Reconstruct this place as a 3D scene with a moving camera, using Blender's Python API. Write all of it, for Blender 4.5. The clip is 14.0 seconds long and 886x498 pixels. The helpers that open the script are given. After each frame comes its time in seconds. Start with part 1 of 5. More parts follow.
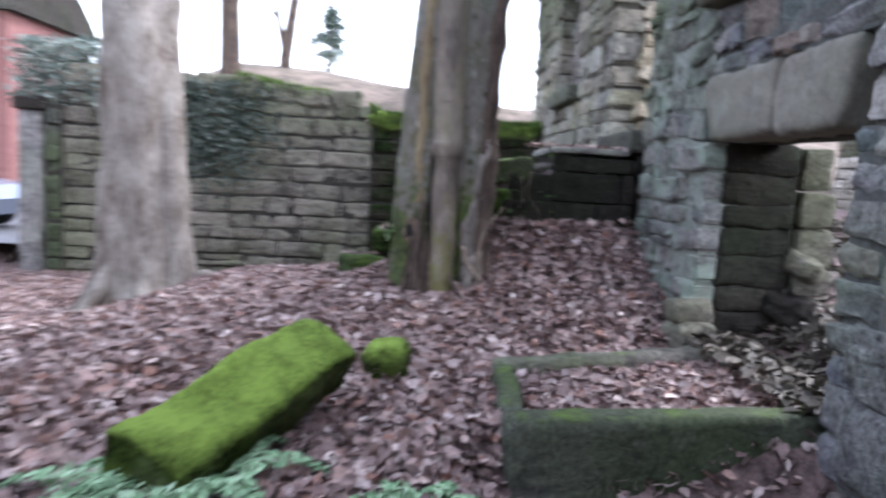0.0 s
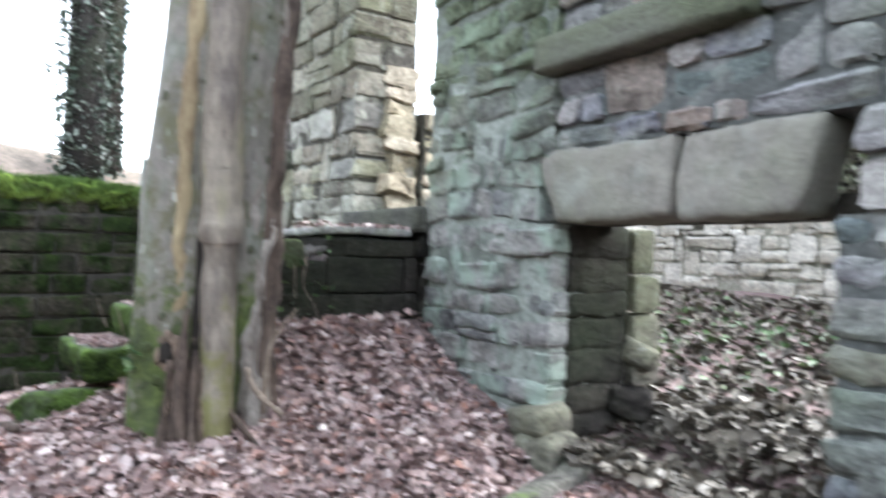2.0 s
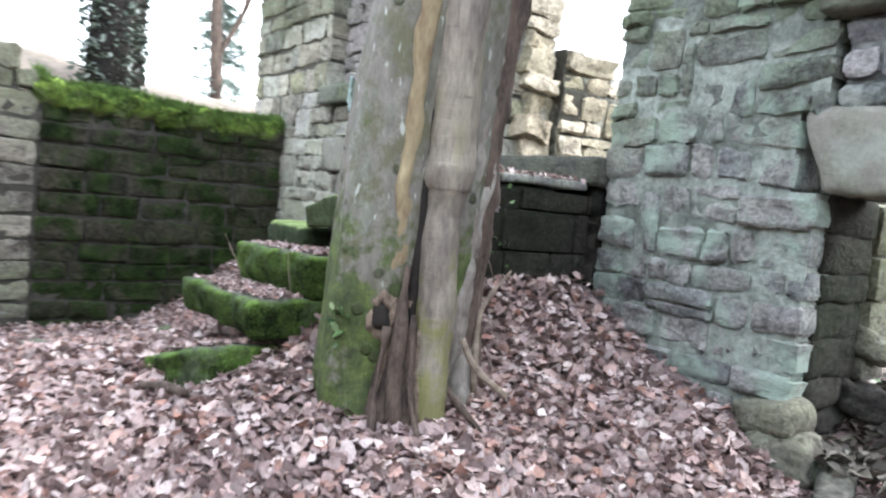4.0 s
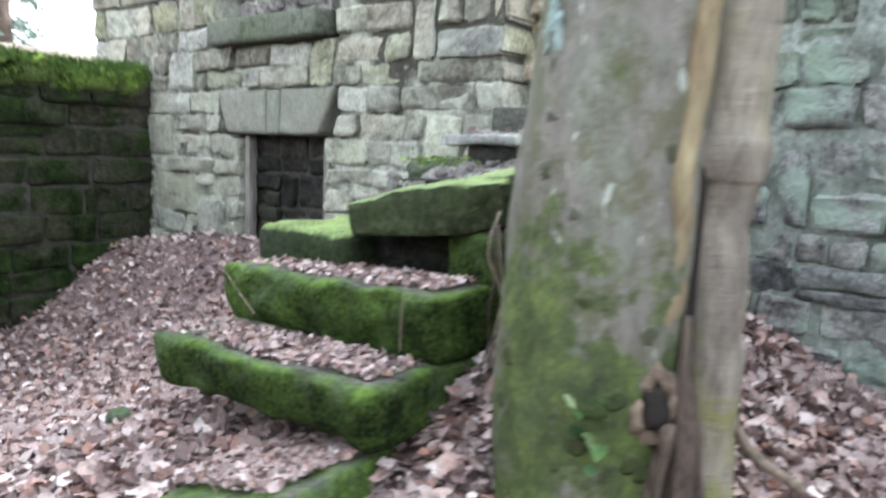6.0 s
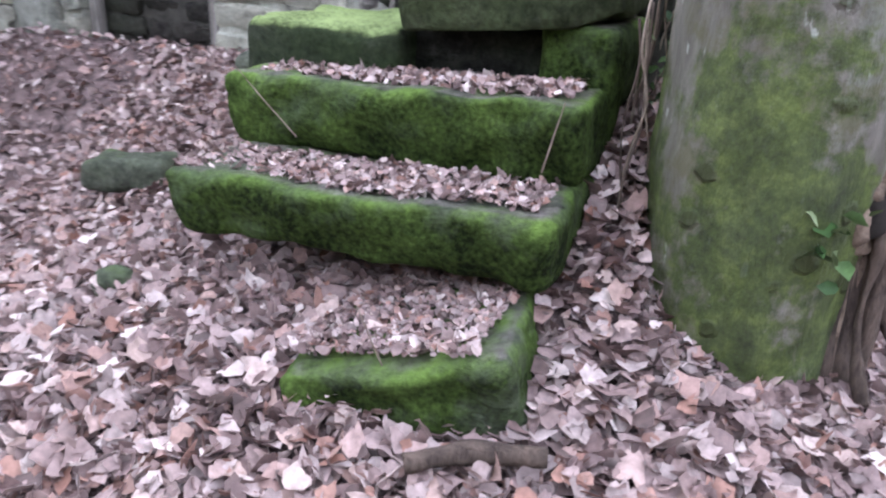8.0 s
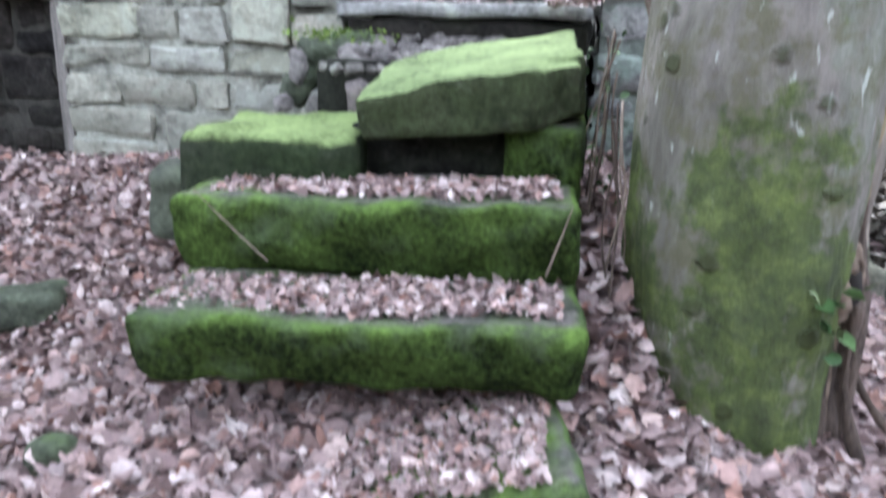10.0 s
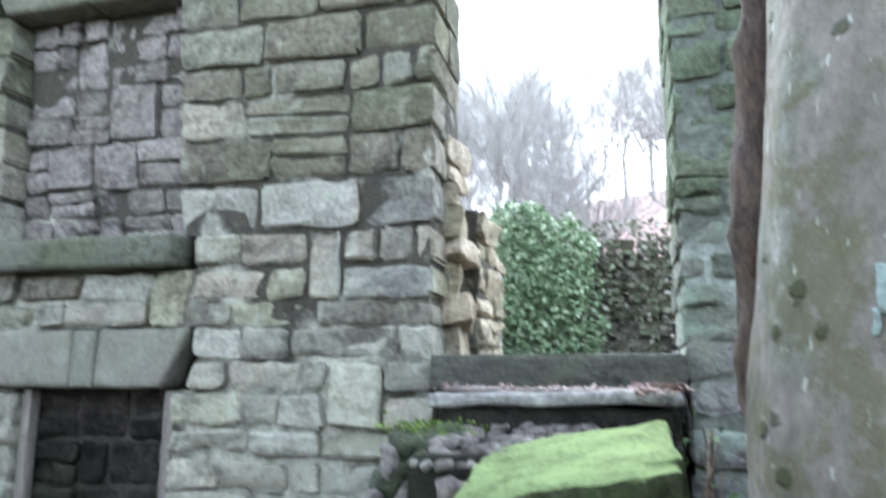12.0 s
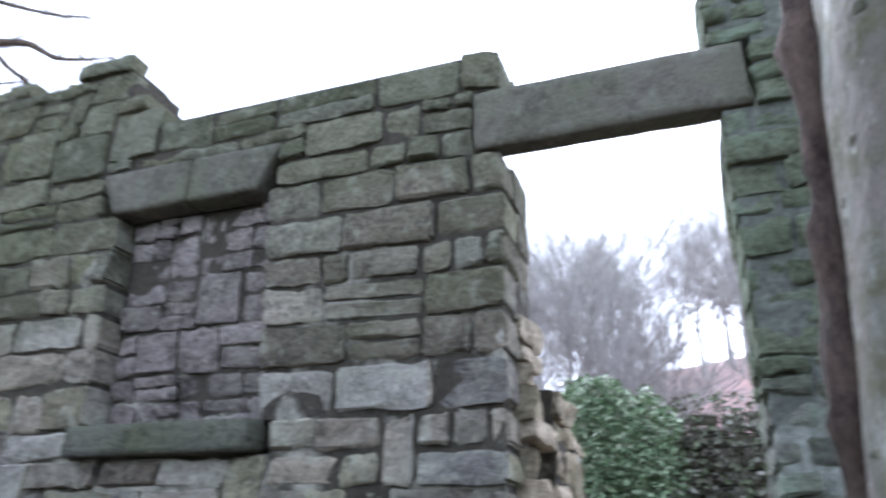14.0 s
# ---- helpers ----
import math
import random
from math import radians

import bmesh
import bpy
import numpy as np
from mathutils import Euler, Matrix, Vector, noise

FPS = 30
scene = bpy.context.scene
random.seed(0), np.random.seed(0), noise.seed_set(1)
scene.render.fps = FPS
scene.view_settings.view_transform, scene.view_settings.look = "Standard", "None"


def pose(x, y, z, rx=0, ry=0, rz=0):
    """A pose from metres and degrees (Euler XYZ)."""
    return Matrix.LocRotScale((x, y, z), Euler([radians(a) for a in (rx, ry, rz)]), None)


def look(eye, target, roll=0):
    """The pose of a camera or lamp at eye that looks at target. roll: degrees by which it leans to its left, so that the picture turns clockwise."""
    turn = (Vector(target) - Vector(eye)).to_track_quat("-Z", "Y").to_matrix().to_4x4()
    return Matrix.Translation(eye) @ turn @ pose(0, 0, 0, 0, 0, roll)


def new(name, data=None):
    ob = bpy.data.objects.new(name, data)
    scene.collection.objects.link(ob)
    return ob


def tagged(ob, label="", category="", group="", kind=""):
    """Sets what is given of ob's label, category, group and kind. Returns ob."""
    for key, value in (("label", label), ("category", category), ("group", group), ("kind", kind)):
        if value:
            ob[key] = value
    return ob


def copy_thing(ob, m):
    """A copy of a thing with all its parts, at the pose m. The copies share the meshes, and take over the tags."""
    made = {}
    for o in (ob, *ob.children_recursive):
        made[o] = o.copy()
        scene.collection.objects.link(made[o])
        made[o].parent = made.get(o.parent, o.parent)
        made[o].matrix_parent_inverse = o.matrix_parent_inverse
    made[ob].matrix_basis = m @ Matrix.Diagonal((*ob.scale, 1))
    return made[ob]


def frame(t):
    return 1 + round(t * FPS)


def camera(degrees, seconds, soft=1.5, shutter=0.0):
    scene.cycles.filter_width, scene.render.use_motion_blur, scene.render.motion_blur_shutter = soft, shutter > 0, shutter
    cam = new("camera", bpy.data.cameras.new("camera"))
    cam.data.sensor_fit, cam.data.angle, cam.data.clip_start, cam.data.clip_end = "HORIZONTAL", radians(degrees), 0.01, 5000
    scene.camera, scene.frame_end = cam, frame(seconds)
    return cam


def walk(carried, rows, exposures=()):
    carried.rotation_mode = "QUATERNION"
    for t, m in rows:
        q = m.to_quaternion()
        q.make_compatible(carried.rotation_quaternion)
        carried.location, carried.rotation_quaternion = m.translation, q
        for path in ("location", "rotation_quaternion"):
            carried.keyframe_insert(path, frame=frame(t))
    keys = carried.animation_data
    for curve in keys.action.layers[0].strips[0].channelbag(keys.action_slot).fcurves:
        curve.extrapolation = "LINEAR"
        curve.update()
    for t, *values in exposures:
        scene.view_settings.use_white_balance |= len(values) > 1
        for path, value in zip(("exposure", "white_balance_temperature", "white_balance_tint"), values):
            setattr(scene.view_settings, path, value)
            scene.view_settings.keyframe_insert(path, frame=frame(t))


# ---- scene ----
cam = camera(63.9, 14.0, soft=2.2, shutter=0.7)
PATH = [
    (0, (7.254, -1.784, 1.108), (5.266, -1.732, 0.894), 3.1),
    (0.5, (6.767, -1.915, 1.088), (4.825, -1.48, 0.883), 3.1),
    (1, (6.403, -2.108, 1.088), (4.579, -1.296, 0.963), 2.7),
    (1.5, (6.041, -2.429, 1.191), (4.387, -1.306, 1.11), 0.9),
    (2, (5.738, -2.674, 1.204), (4.048, -1.604, 1.219), 1.6),
    (2.5, (5.485, -2.952, 1.214), (3.682, -2.088, 1.198), 2.3),
    (2.7, (5.353, -3.096, 1.18), (3.537, -2.26, 1.132), 3.5),
    (4.8, (3.674, -3.459, 1.229), (2.228, -2.087, 1.061), 2.0),
    (5, (3.425, -3.45, 1.257), (2.009, -2.047, 1.09), 0.3),
    (5.5, (2.997, -3.497, 1.237), (1.637, -2.04, 1.071), 1.8),
    (6, (2.546, -3.57, 1.268), (1.281, -2.044, 0.999), 2.5),
    (6.5, (2.152, -3.73, 1.188), (1.037, -2.136, 0.723), 3.4),
    (7, (1.917, -3.743, 1.253), (0.935, -2.18, 0.481), 2.1),
    (9.5, (1.062, -3.802, 1.054), (0.827, -1.935, 0.377), 3.2),
    (10, (1.019, -3.778, 1.249), (0.792, -1.877, 0.669), 2.4),
    (10.5, (1.032, -3.765, 1.283), (0.739, -1.816, 0.946), 2.2),
    (11, (1.024, -3.745, 1.341), (0.669, -1.779, 1.261), 1.3),
    (11.5, (1.021, -3.741, 1.379), (0.615, -1.789, 1.538), 1.0),
    (12, (1.002, -3.76, 1.432), (0.517, -1.852, 1.787), 0.3),
    (12.5, (0.975, -3.786, 1.468), (0.36, -1.953, 1.98), -0.2),
    (13, (0.974, -3.791, 1.495), (0.214, -2.066, 2.162), 0.2),
    (13.5, (0.978, -3.796, 1.49), (0.191, -2.137, 2.284), 0.9),
    (14, (0.985, -3.805, 1.484), (0.357, -2.087, 2.292), 1.0),
]
walk(cam, [(t, look(eye, target, roll)) for t, eye, target, roll in PATH],
     exposures=[(0.0, 2.75, 5800, 16), (0.5, 3.08, 5800, 15), (1.5, 3.5, 6050, 8), (5.0, 3.65, 6150, 7), (6.0, 3.62, 6150, 5), (7.0, 3.5, 6050, 15), (9.5, 3.5, 5850, 18), (10.0, 3.6, 5800, 11), (11.0, 3.78, 5650, 4), (11.5, 3.7, 5750, 4), (12.5, 3.12, 5650, 5), (13.5, 2.8, 5600, 10), (14.0, 2.58, 5650, 14)])

# ---- light: an overcast winter sky ----
world = bpy.data.worlds.new("overcast_sky")
scene.world = world
world.use_nodes = True
wn = world.node_tree.nodes
wl = world.node_tree.links
sky = wn.new("ShaderNodeTexSky")
sky.sky_type, sky.sun_disc = "NISHITA", False
sky.sun_elevation, sky.sun_rotation = radians(40), radians(30)
sky.air_density, sky.dust_density, sky.ozone_density = 1.0, 1.0, 1.0
grey = wn.new("ShaderNodeHueSaturation")
grey.inputs["Saturation"].default_value = 0.3
wl.new(sky.outputs[0], grey.inputs["Color"])
wl.new(grey.outputs[0], wn["Background"].inputs["Color"])
wn["Background"].inputs["Strength"].default_value = 0.15

sun = new("sun", bpy.data.lights.new("sun", "SUN"))
sun.data.energy, sun.data.angle, sun.data.color = 1.0, radians(25), (1.0, 0.97, 0.93)
sun.matrix_world = look((-10, 18, 20), (0, 0, 0))


# ---- materials ----
def nodes_of(name, rough=0.9):
    m = bpy.data.materials.new(name)
    m.use_nodes = True
    nt = m.node_tree
    b = nt.nodes["Principled BSDF"]
    b.inputs["Roughness"].default_value = rough
    b.inputs["Specular IOR Level"].default_value = 0.25
    return m, nt, b


def node(nt, kind, **inputs):
    n = nt.nodes.new("ShaderNode" + kind)
    for k, v in inputs.items():
        n.inputs[k.replace("_", " ")].default_value = v
    return n


def ramp(nt, fac, stops):
    r = nt.nodes.new("ShaderNodeValToRGB")
    while len(r.color_ramp.elements) < len(stops):
        r.color_ramp.elements.new(0.5)
    for e, (p, c) in zip(r.color_ramp.elements, stops):
        e.position, e.color = p, (*c, 1) if len(c) == 3 else c
    nt.links.new(fac, r.inputs[0])
    return r.outputs[0]


def mix(nt, fac, a, b, mode="MIX"):
    m = nt.nodes.new("ShaderNodeMix")
    m.data_type, m.blend_type = "RGBA", mode
    for sock, v in ((m.inputs[0], fac), (m.inputs[6], a), (m.inputs[7], b)):
        if isinstance(v, (int, float)):
            sock.default_value = v
        elif isinstance(v, tuple):
            sock.default_value = (*v, 1)
        else:
            nt.links.new(v, sock)
    return m.outputs[2]


def maths(nt, op, a, b=0.0, clamp=False):
    m = nt.nodes.new("ShaderNodeMath")
    m.operation, m.use_clamp = op, clamp
    for sock, v in zip(m.inputs, (a, b)):
        if isinstance(v, (int, float)):
            sock.default_value = v
        else:
            nt.links.new(v, sock)
    return m.outputs[0]


def noise_at(nt, scale, detail=5, rough=0.6, vec=None, distort=0.0):
    n = node(nt, "TexNoise", Scale=scale, Detail=detail, Roughness=rough, Distortion=distort)
    if vec is None:
        vec = nt.nodes.new("ShaderNodeNewGeometry").outputs["Position"]
    nt.links.new(vec, n.inputs["Vector"])
    return n.outputs["Fac"]


def relief(nt, b, height, strength, dist):
    bump = node(nt, "Bump", Strength=strength, Distance=dist)
    nt.links.new(height, bump.inputs["Height"])
    nt.links.new(bump.outputs[0], b.inputs["Normal"])


def pick(nt):
    """A number of its own for each piece."""
    o = nt.nodes.new("ShaderNodeObjectInfo").outputs["Random"]
    i = nt.nodes.new("ShaderNodeNewGeometry").outputs["Random Per Island"]
    return maths(nt, "FRACT", maths(nt, "ADD", maths(nt, "MULTIPLY", o, 3.7), maths(nt, "MULTIPLY", i, 5.3)))


def stone_material(name, tones, algae=(0.12, 0.17, 0.08), cover=0.5, dark=0.55, moss=None, moss_at=0.6, tread=False, lichen=0.5, grit=1.0, lift=0.16, lichen_size=13.0, pale=(0.42, 0.43, 0.38), soot=1.0, streak=1.7, lichen_at=0.6, high=0.0, high_from=2.6, low_pale=0.0, bumps=0.85):
    m, nt, b = nodes_of(name, 0.95)
    b.inputs["Specular IOR Level"].default_value = 0.12
    base = ramp(nt, pick(nt), [(i / (len(tones) - 1), c) for i, c in enumerate(tones)])
    mp = nt.nodes.new("ShaderNodeMapping")
    mp.inputs["Scale"].default_value = (1, 1, streak)
    nt.links.new(nt.nodes.new("ShaderNodeNewGeometry").outputs["Position"], mp.inputs[0])
    grain = noise_at(nt, 40, 8, 0.7)
    blot = noise_at(nt, 6, 7, 0.68, mp.outputs[0], 0.4)
    big = noise_at(nt, 0.75, 4, 0.55)
    c = mix(nt, 1.0, base, ramp(nt, grain, [(0.28, tuple(1 - 0.55 * grit for _ in range(3))), (0.72, tuple(1 + 0.32 * grit for _ in range(3)))]), "MULTIPLY")
    c = mix(nt, 1.0, c, ramp(nt, blot, [(0.3, (dark * 0.75, dark * 0.75, dark * 0.75)), (0.65, (1.2, 1.2, 1.2))]), "MULTIPLY")
    g = maths(nt, "ADD", maths(nt, "MULTIPLY", big, 0.65), maths(nt, "MULTIPLY", blot, 0.35))
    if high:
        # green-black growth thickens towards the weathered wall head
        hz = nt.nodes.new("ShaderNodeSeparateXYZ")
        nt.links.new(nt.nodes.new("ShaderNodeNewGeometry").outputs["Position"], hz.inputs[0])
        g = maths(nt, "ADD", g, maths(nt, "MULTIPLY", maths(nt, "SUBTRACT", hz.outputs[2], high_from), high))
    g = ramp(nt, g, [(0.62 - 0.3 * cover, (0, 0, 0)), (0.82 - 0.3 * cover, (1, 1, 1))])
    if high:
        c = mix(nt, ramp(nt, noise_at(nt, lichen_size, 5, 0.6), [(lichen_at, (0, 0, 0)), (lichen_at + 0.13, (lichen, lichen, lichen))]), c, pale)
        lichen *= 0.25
    c = mix(nt, maths(nt, "MULTIPLY", g, 0.75), c, mix(nt, 1.0, algae, ramp(nt, grain, [(0.3, (0.6, 0.6, 0.6)), (0.7, (1.4, 1.4, 1.3))]), "MULTIPLY"))
    # pale lichen specks
    spot = noise_at(nt, lichen_size, 5, 0.6)
    c = mix(nt, ramp(nt, spot, [(lichen_at, (0, 0, 0)), (lichen_at + 0.13, (lichen, lichen, lichen))]), c, pale)
    if low_pale:
        # pale tone over the lower courses, thinning upwards
        wz = nt.nodes.new("ShaderNodeSeparateXYZ")
        nt.links.new(nt.nodes.new("ShaderNodeNewGeometry").outputs["Position"], wz.inputs[0])
        w = maths(nt, "ADD", noise_at(nt, 2.2, 6, 0.7), maths(nt, "MULTIPLY", maths(nt, "SUBTRACT", 2.1, wz.outputs[2]), 0.16))
        c = mix(nt, maths(nt, "MULTIPLY", ramp(nt, w, [(0.46, (0, 0, 0)), (0.66, (1, 1, 1))]), low_pale), c, (0.43, 0.44, 0.36))
    # dark crusts of old soot and damp
    crust = maths(nt, "ADD", maths(nt, "MULTIPLY", noise_at(nt, 1.6, 6, 0.7), 0.6), maths(nt, "MULTIPLY", noise_at(nt, 19, 4, 0.6), 0.4))
    c = mix(nt, 1.0, c, ramp(nt, crust, [(0.36, tuple(1 - 0.68 * soot for _ in range(3))), (0.5, (1, 1, 1))]), "MULTIPLY")
    if moss:
        up = nt.nodes.new("ShaderNodeSeparateXYZ")
        nt.links.new(nt.nodes.new("ShaderNodeNewGeometry").outputs["Normal"], up.inputs[0])
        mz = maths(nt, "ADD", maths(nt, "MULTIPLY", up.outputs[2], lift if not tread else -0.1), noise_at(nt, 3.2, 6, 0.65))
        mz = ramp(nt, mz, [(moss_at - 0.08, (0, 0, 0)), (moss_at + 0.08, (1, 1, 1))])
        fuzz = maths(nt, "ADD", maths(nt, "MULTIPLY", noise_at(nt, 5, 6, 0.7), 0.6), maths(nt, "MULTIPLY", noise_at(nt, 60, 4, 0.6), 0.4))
        # the green gets brighter where the surface faces up
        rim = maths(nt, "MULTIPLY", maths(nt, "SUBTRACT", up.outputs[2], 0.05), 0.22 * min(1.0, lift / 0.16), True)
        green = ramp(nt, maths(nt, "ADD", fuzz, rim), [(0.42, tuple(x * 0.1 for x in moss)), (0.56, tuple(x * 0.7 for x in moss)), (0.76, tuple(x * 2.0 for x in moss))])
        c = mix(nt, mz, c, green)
        if tread:
            flat = maths(nt, "MULTIPLY", maths(nt, "SUBTRACT", maths(nt, "ADD", up.outputs[2], maths(nt, "MULTIPLY", noise_at(nt, 6, 5, 0.7), 0.5)), 1.16), 6.0, True)
            c = mix(nt, flat, c, ramp(nt, noise_at(nt, 30, 6, 0.7), [(0.3, (0.05, 0.042, 0.04)), (0.7, (0.2, 0.175, 0.165))]))
    nt.links.new(c, b.inputs["Base Color"])
    relief(nt, b, maths(nt, "ADD", maths(nt, "MULTIPLY", grain, 0.8), maths(nt, "MULTIPLY", blot, 2.2)), bumps, 0.025)
    return m


TAN = [(0.224, 0.196, 0.162), (0.403, 0.358, 0.286), (0.112, 0.101, 0.0896), (0.504, 0.459, 0.37), (0.19, 0.185, 0.174), (0.37, 0.33, 0.263), (0.146, 0.129, 0.106), (0.314, 0.302, 0.202), (0.448, 0.431, 0.392), (0.246, 0.202, 0.157)]
GREY = [(0.24, 0.235, 0.245), (0.36, 0.345, 0.335), (0.17, 0.17, 0.18), (0.42, 0.39, 0.37), (0.24, 0.245, 0.285), (0.34, 0.33, 0.33), (0.3, 0.235, 0.2), (0.17, 0.205, 0.2), (0.27, 0.265, 0.3)]
MAT_STONE = stone_material("weathered_sandstone", TAN, algae=(0.08, 0.09, 0.055), cover=0.5, lichen=0.55, lichen_size=7.0, pale=(0.42, 0.43, 0.35), lichen_at=0.54, high=0.14, low_pale=0.42, soot=0.85)
MAT_STONE_R = stone_material("grey_sandstone", GREY, algae=(0.16, 0.2, 0.15), cover=0.45, lichen_size=3.0, lichen_at=0.56)
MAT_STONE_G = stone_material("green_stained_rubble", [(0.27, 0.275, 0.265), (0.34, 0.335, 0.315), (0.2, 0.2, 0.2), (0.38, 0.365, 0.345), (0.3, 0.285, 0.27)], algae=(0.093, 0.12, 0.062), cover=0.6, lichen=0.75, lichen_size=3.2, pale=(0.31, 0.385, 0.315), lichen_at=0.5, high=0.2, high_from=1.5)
MAT_INFILL = stone_material("infill_stone", [(0.29, 0.257, 0.24), (0.21, 0.188, 0.176), (0.36, 0.325, 0.305)], algae=(0.11, 0.125, 0.085), cover=0.4)
MAT_LINTEL = stone_material("dressed_sandstone", [(0.23, 0.215, 0.185), (0.18, 0.172, 0.155)], algae=(0.115, 0.13, 0.09), cover=0.65, dark=0.95, grit=0.35, soot=0.45, lichen=0.45, lichen_size=3.4, pale=(0.31, 0.33, 0.29), streak=1.0, bumps=0.35, lichen_at=0.54)
MAT_LINTEL_OLD = stone_material("stained_dressed_sandstone", [(0.17, 0.16, 0.135), (0.135, 0.13, 0.11)], algae=(0.09, 0.1, 0.065), cover=0.7, dark=0.85, grit=0.5, soot=0.6, lichen=0.35, lichen_size=4.0, pale=(0.25, 0.26, 0.22), streak=1.0, bumps=0.6, lichen_at=0.56)
MAT_SILL = stone_material("green_stained_stone", [(0.16, 0.16, 0.14), (0.18, 0.175, 0.15)], algae=(0.085, 0.1, 0.058), cover=0.85, dark=0.8, lichen=0.0, grit=0.5)
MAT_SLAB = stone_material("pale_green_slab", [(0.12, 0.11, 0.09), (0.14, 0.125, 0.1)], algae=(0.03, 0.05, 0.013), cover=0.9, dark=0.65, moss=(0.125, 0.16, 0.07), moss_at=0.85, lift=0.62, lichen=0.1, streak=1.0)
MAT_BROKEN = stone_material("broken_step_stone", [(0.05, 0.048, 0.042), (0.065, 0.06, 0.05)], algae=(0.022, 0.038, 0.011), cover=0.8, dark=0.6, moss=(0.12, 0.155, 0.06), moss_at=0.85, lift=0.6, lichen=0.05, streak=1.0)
MAT_GARDEN = stone_material("garden_wall_stone", [(0.29, 0.265, 0.225), (0.21, 0.19, 0.16), (0.36, 0.325, 0.27), (0.15, 0.135, 0.115)], algae=(0.12, 0.135, 0.08), cover=0.6)
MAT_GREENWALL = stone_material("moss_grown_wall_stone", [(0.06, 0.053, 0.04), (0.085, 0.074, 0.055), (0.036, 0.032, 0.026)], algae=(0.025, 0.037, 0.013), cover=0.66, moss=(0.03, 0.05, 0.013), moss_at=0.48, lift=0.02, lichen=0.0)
# near-black stone; in the low opening it also stands in for shade
MAT_NEARBLACK = stone_material("near_black_stone", [(0.034, 0.03, 0.027), (0.055, 0.047, 0.041), (0.022, 0.02, 0.019)], algae=(0.022, 0.03, 0.016), cover=0.5, lichen=0.06)
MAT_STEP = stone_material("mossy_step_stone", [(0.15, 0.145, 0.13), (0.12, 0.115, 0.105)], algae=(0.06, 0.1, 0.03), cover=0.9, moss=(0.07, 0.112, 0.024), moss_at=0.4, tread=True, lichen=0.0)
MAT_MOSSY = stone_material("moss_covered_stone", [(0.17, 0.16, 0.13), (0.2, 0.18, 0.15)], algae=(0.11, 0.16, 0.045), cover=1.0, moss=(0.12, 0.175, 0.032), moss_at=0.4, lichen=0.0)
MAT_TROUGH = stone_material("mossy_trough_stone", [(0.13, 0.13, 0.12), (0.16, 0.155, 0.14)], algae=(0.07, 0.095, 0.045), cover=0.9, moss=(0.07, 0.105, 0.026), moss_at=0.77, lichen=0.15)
MAT_PALETROUGH = stone_material("worn_trough_stone", [(0.2, 0.19, 0.165), (0.24, 0.225, 0.2)], algae=(0.12, 0.15, 0.075), cover=0.6, moss=(0.09, 0.13, 0.035), moss_at=0.8, lichen=0.2)
MAT_PALESTEP = stone_material("worn_grey_step", [(0.36, 0.35, 0.335), (0.42, 0.41, 0.39)], algae=(0.26, 0.31, 0.14), cover=0.35, dark=0.6, lichen=0.2)
MAT_THRESH = stone_material("dark_threshold_stone", [(0.1, 0.095, 0.088), (0.12, 0.115, 0.105)], algae=(0.075, 0.085, 0.055), cover=0.6, lichen=0.1, grit=0.6)
MAT_TANSTUB = stone_material("tan_broken_stone", [(0.5, 0.42, 0.31), (0.4, 0.35, 0.25), (0.58, 0.5, 0.39), (0.3, 0.27, 0.18)], algae=(0.3, 0.32, 0.14), cover=0.3, dark=0.7, lichen=0.3)
MAT_BRIGHT = stone_material("pale_inner_stone", [(0.68, 0.64, 0.57), (0.58, 0.54, 0.47), (0.74, 0.7, 0.64)], algae=(0.4, 0.4, 0.32), cover=0.05, dark=0.95)


def plain_material(name, a, b2, scale=8.0, rough=0.9, bump=0.4, dist=0.01, stretch=None):
    m, nt, b = nodes_of(name, rough)
    vec = None
    if stretch:
        mp = nt.nodes.new("ShaderNodeMapping")
        mp.inputs["Scale"].default_value = stretch
        nt.links.new(nt.nodes.new("ShaderNodeNewGeometry").outputs["Position"], mp.inputs[0])
        vec = mp.outputs[0]
    n = noise_at(nt, scale, 7, 0.65, vec)
    n2 = noise_at(nt, scale * 7, 5, 0.6, vec)
    f = maths(nt, "ADD", maths(nt, "MULTIPLY", n, 0.7), maths(nt, "MULTIPLY", n2, 0.3))
    c = ramp(nt, f, [(0.38, a), (0.63, b2)])
    nt.links.new(c, b.inputs["Base Color"])
    relief(nt, b, f, bump, dist)
    return m


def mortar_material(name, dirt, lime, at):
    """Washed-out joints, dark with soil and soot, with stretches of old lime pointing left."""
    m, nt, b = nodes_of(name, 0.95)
    # more of the pale lime low on the wall, less higher up
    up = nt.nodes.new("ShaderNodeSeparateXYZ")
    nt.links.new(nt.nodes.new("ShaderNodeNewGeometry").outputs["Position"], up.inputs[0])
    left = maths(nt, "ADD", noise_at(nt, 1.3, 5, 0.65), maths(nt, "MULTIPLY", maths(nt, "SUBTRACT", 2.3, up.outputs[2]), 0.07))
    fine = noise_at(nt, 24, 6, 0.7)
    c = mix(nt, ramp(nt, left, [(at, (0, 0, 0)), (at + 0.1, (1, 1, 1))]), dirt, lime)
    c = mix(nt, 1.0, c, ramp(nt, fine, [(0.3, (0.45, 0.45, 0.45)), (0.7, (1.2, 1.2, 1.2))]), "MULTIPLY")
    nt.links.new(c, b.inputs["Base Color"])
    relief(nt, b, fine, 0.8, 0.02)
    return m


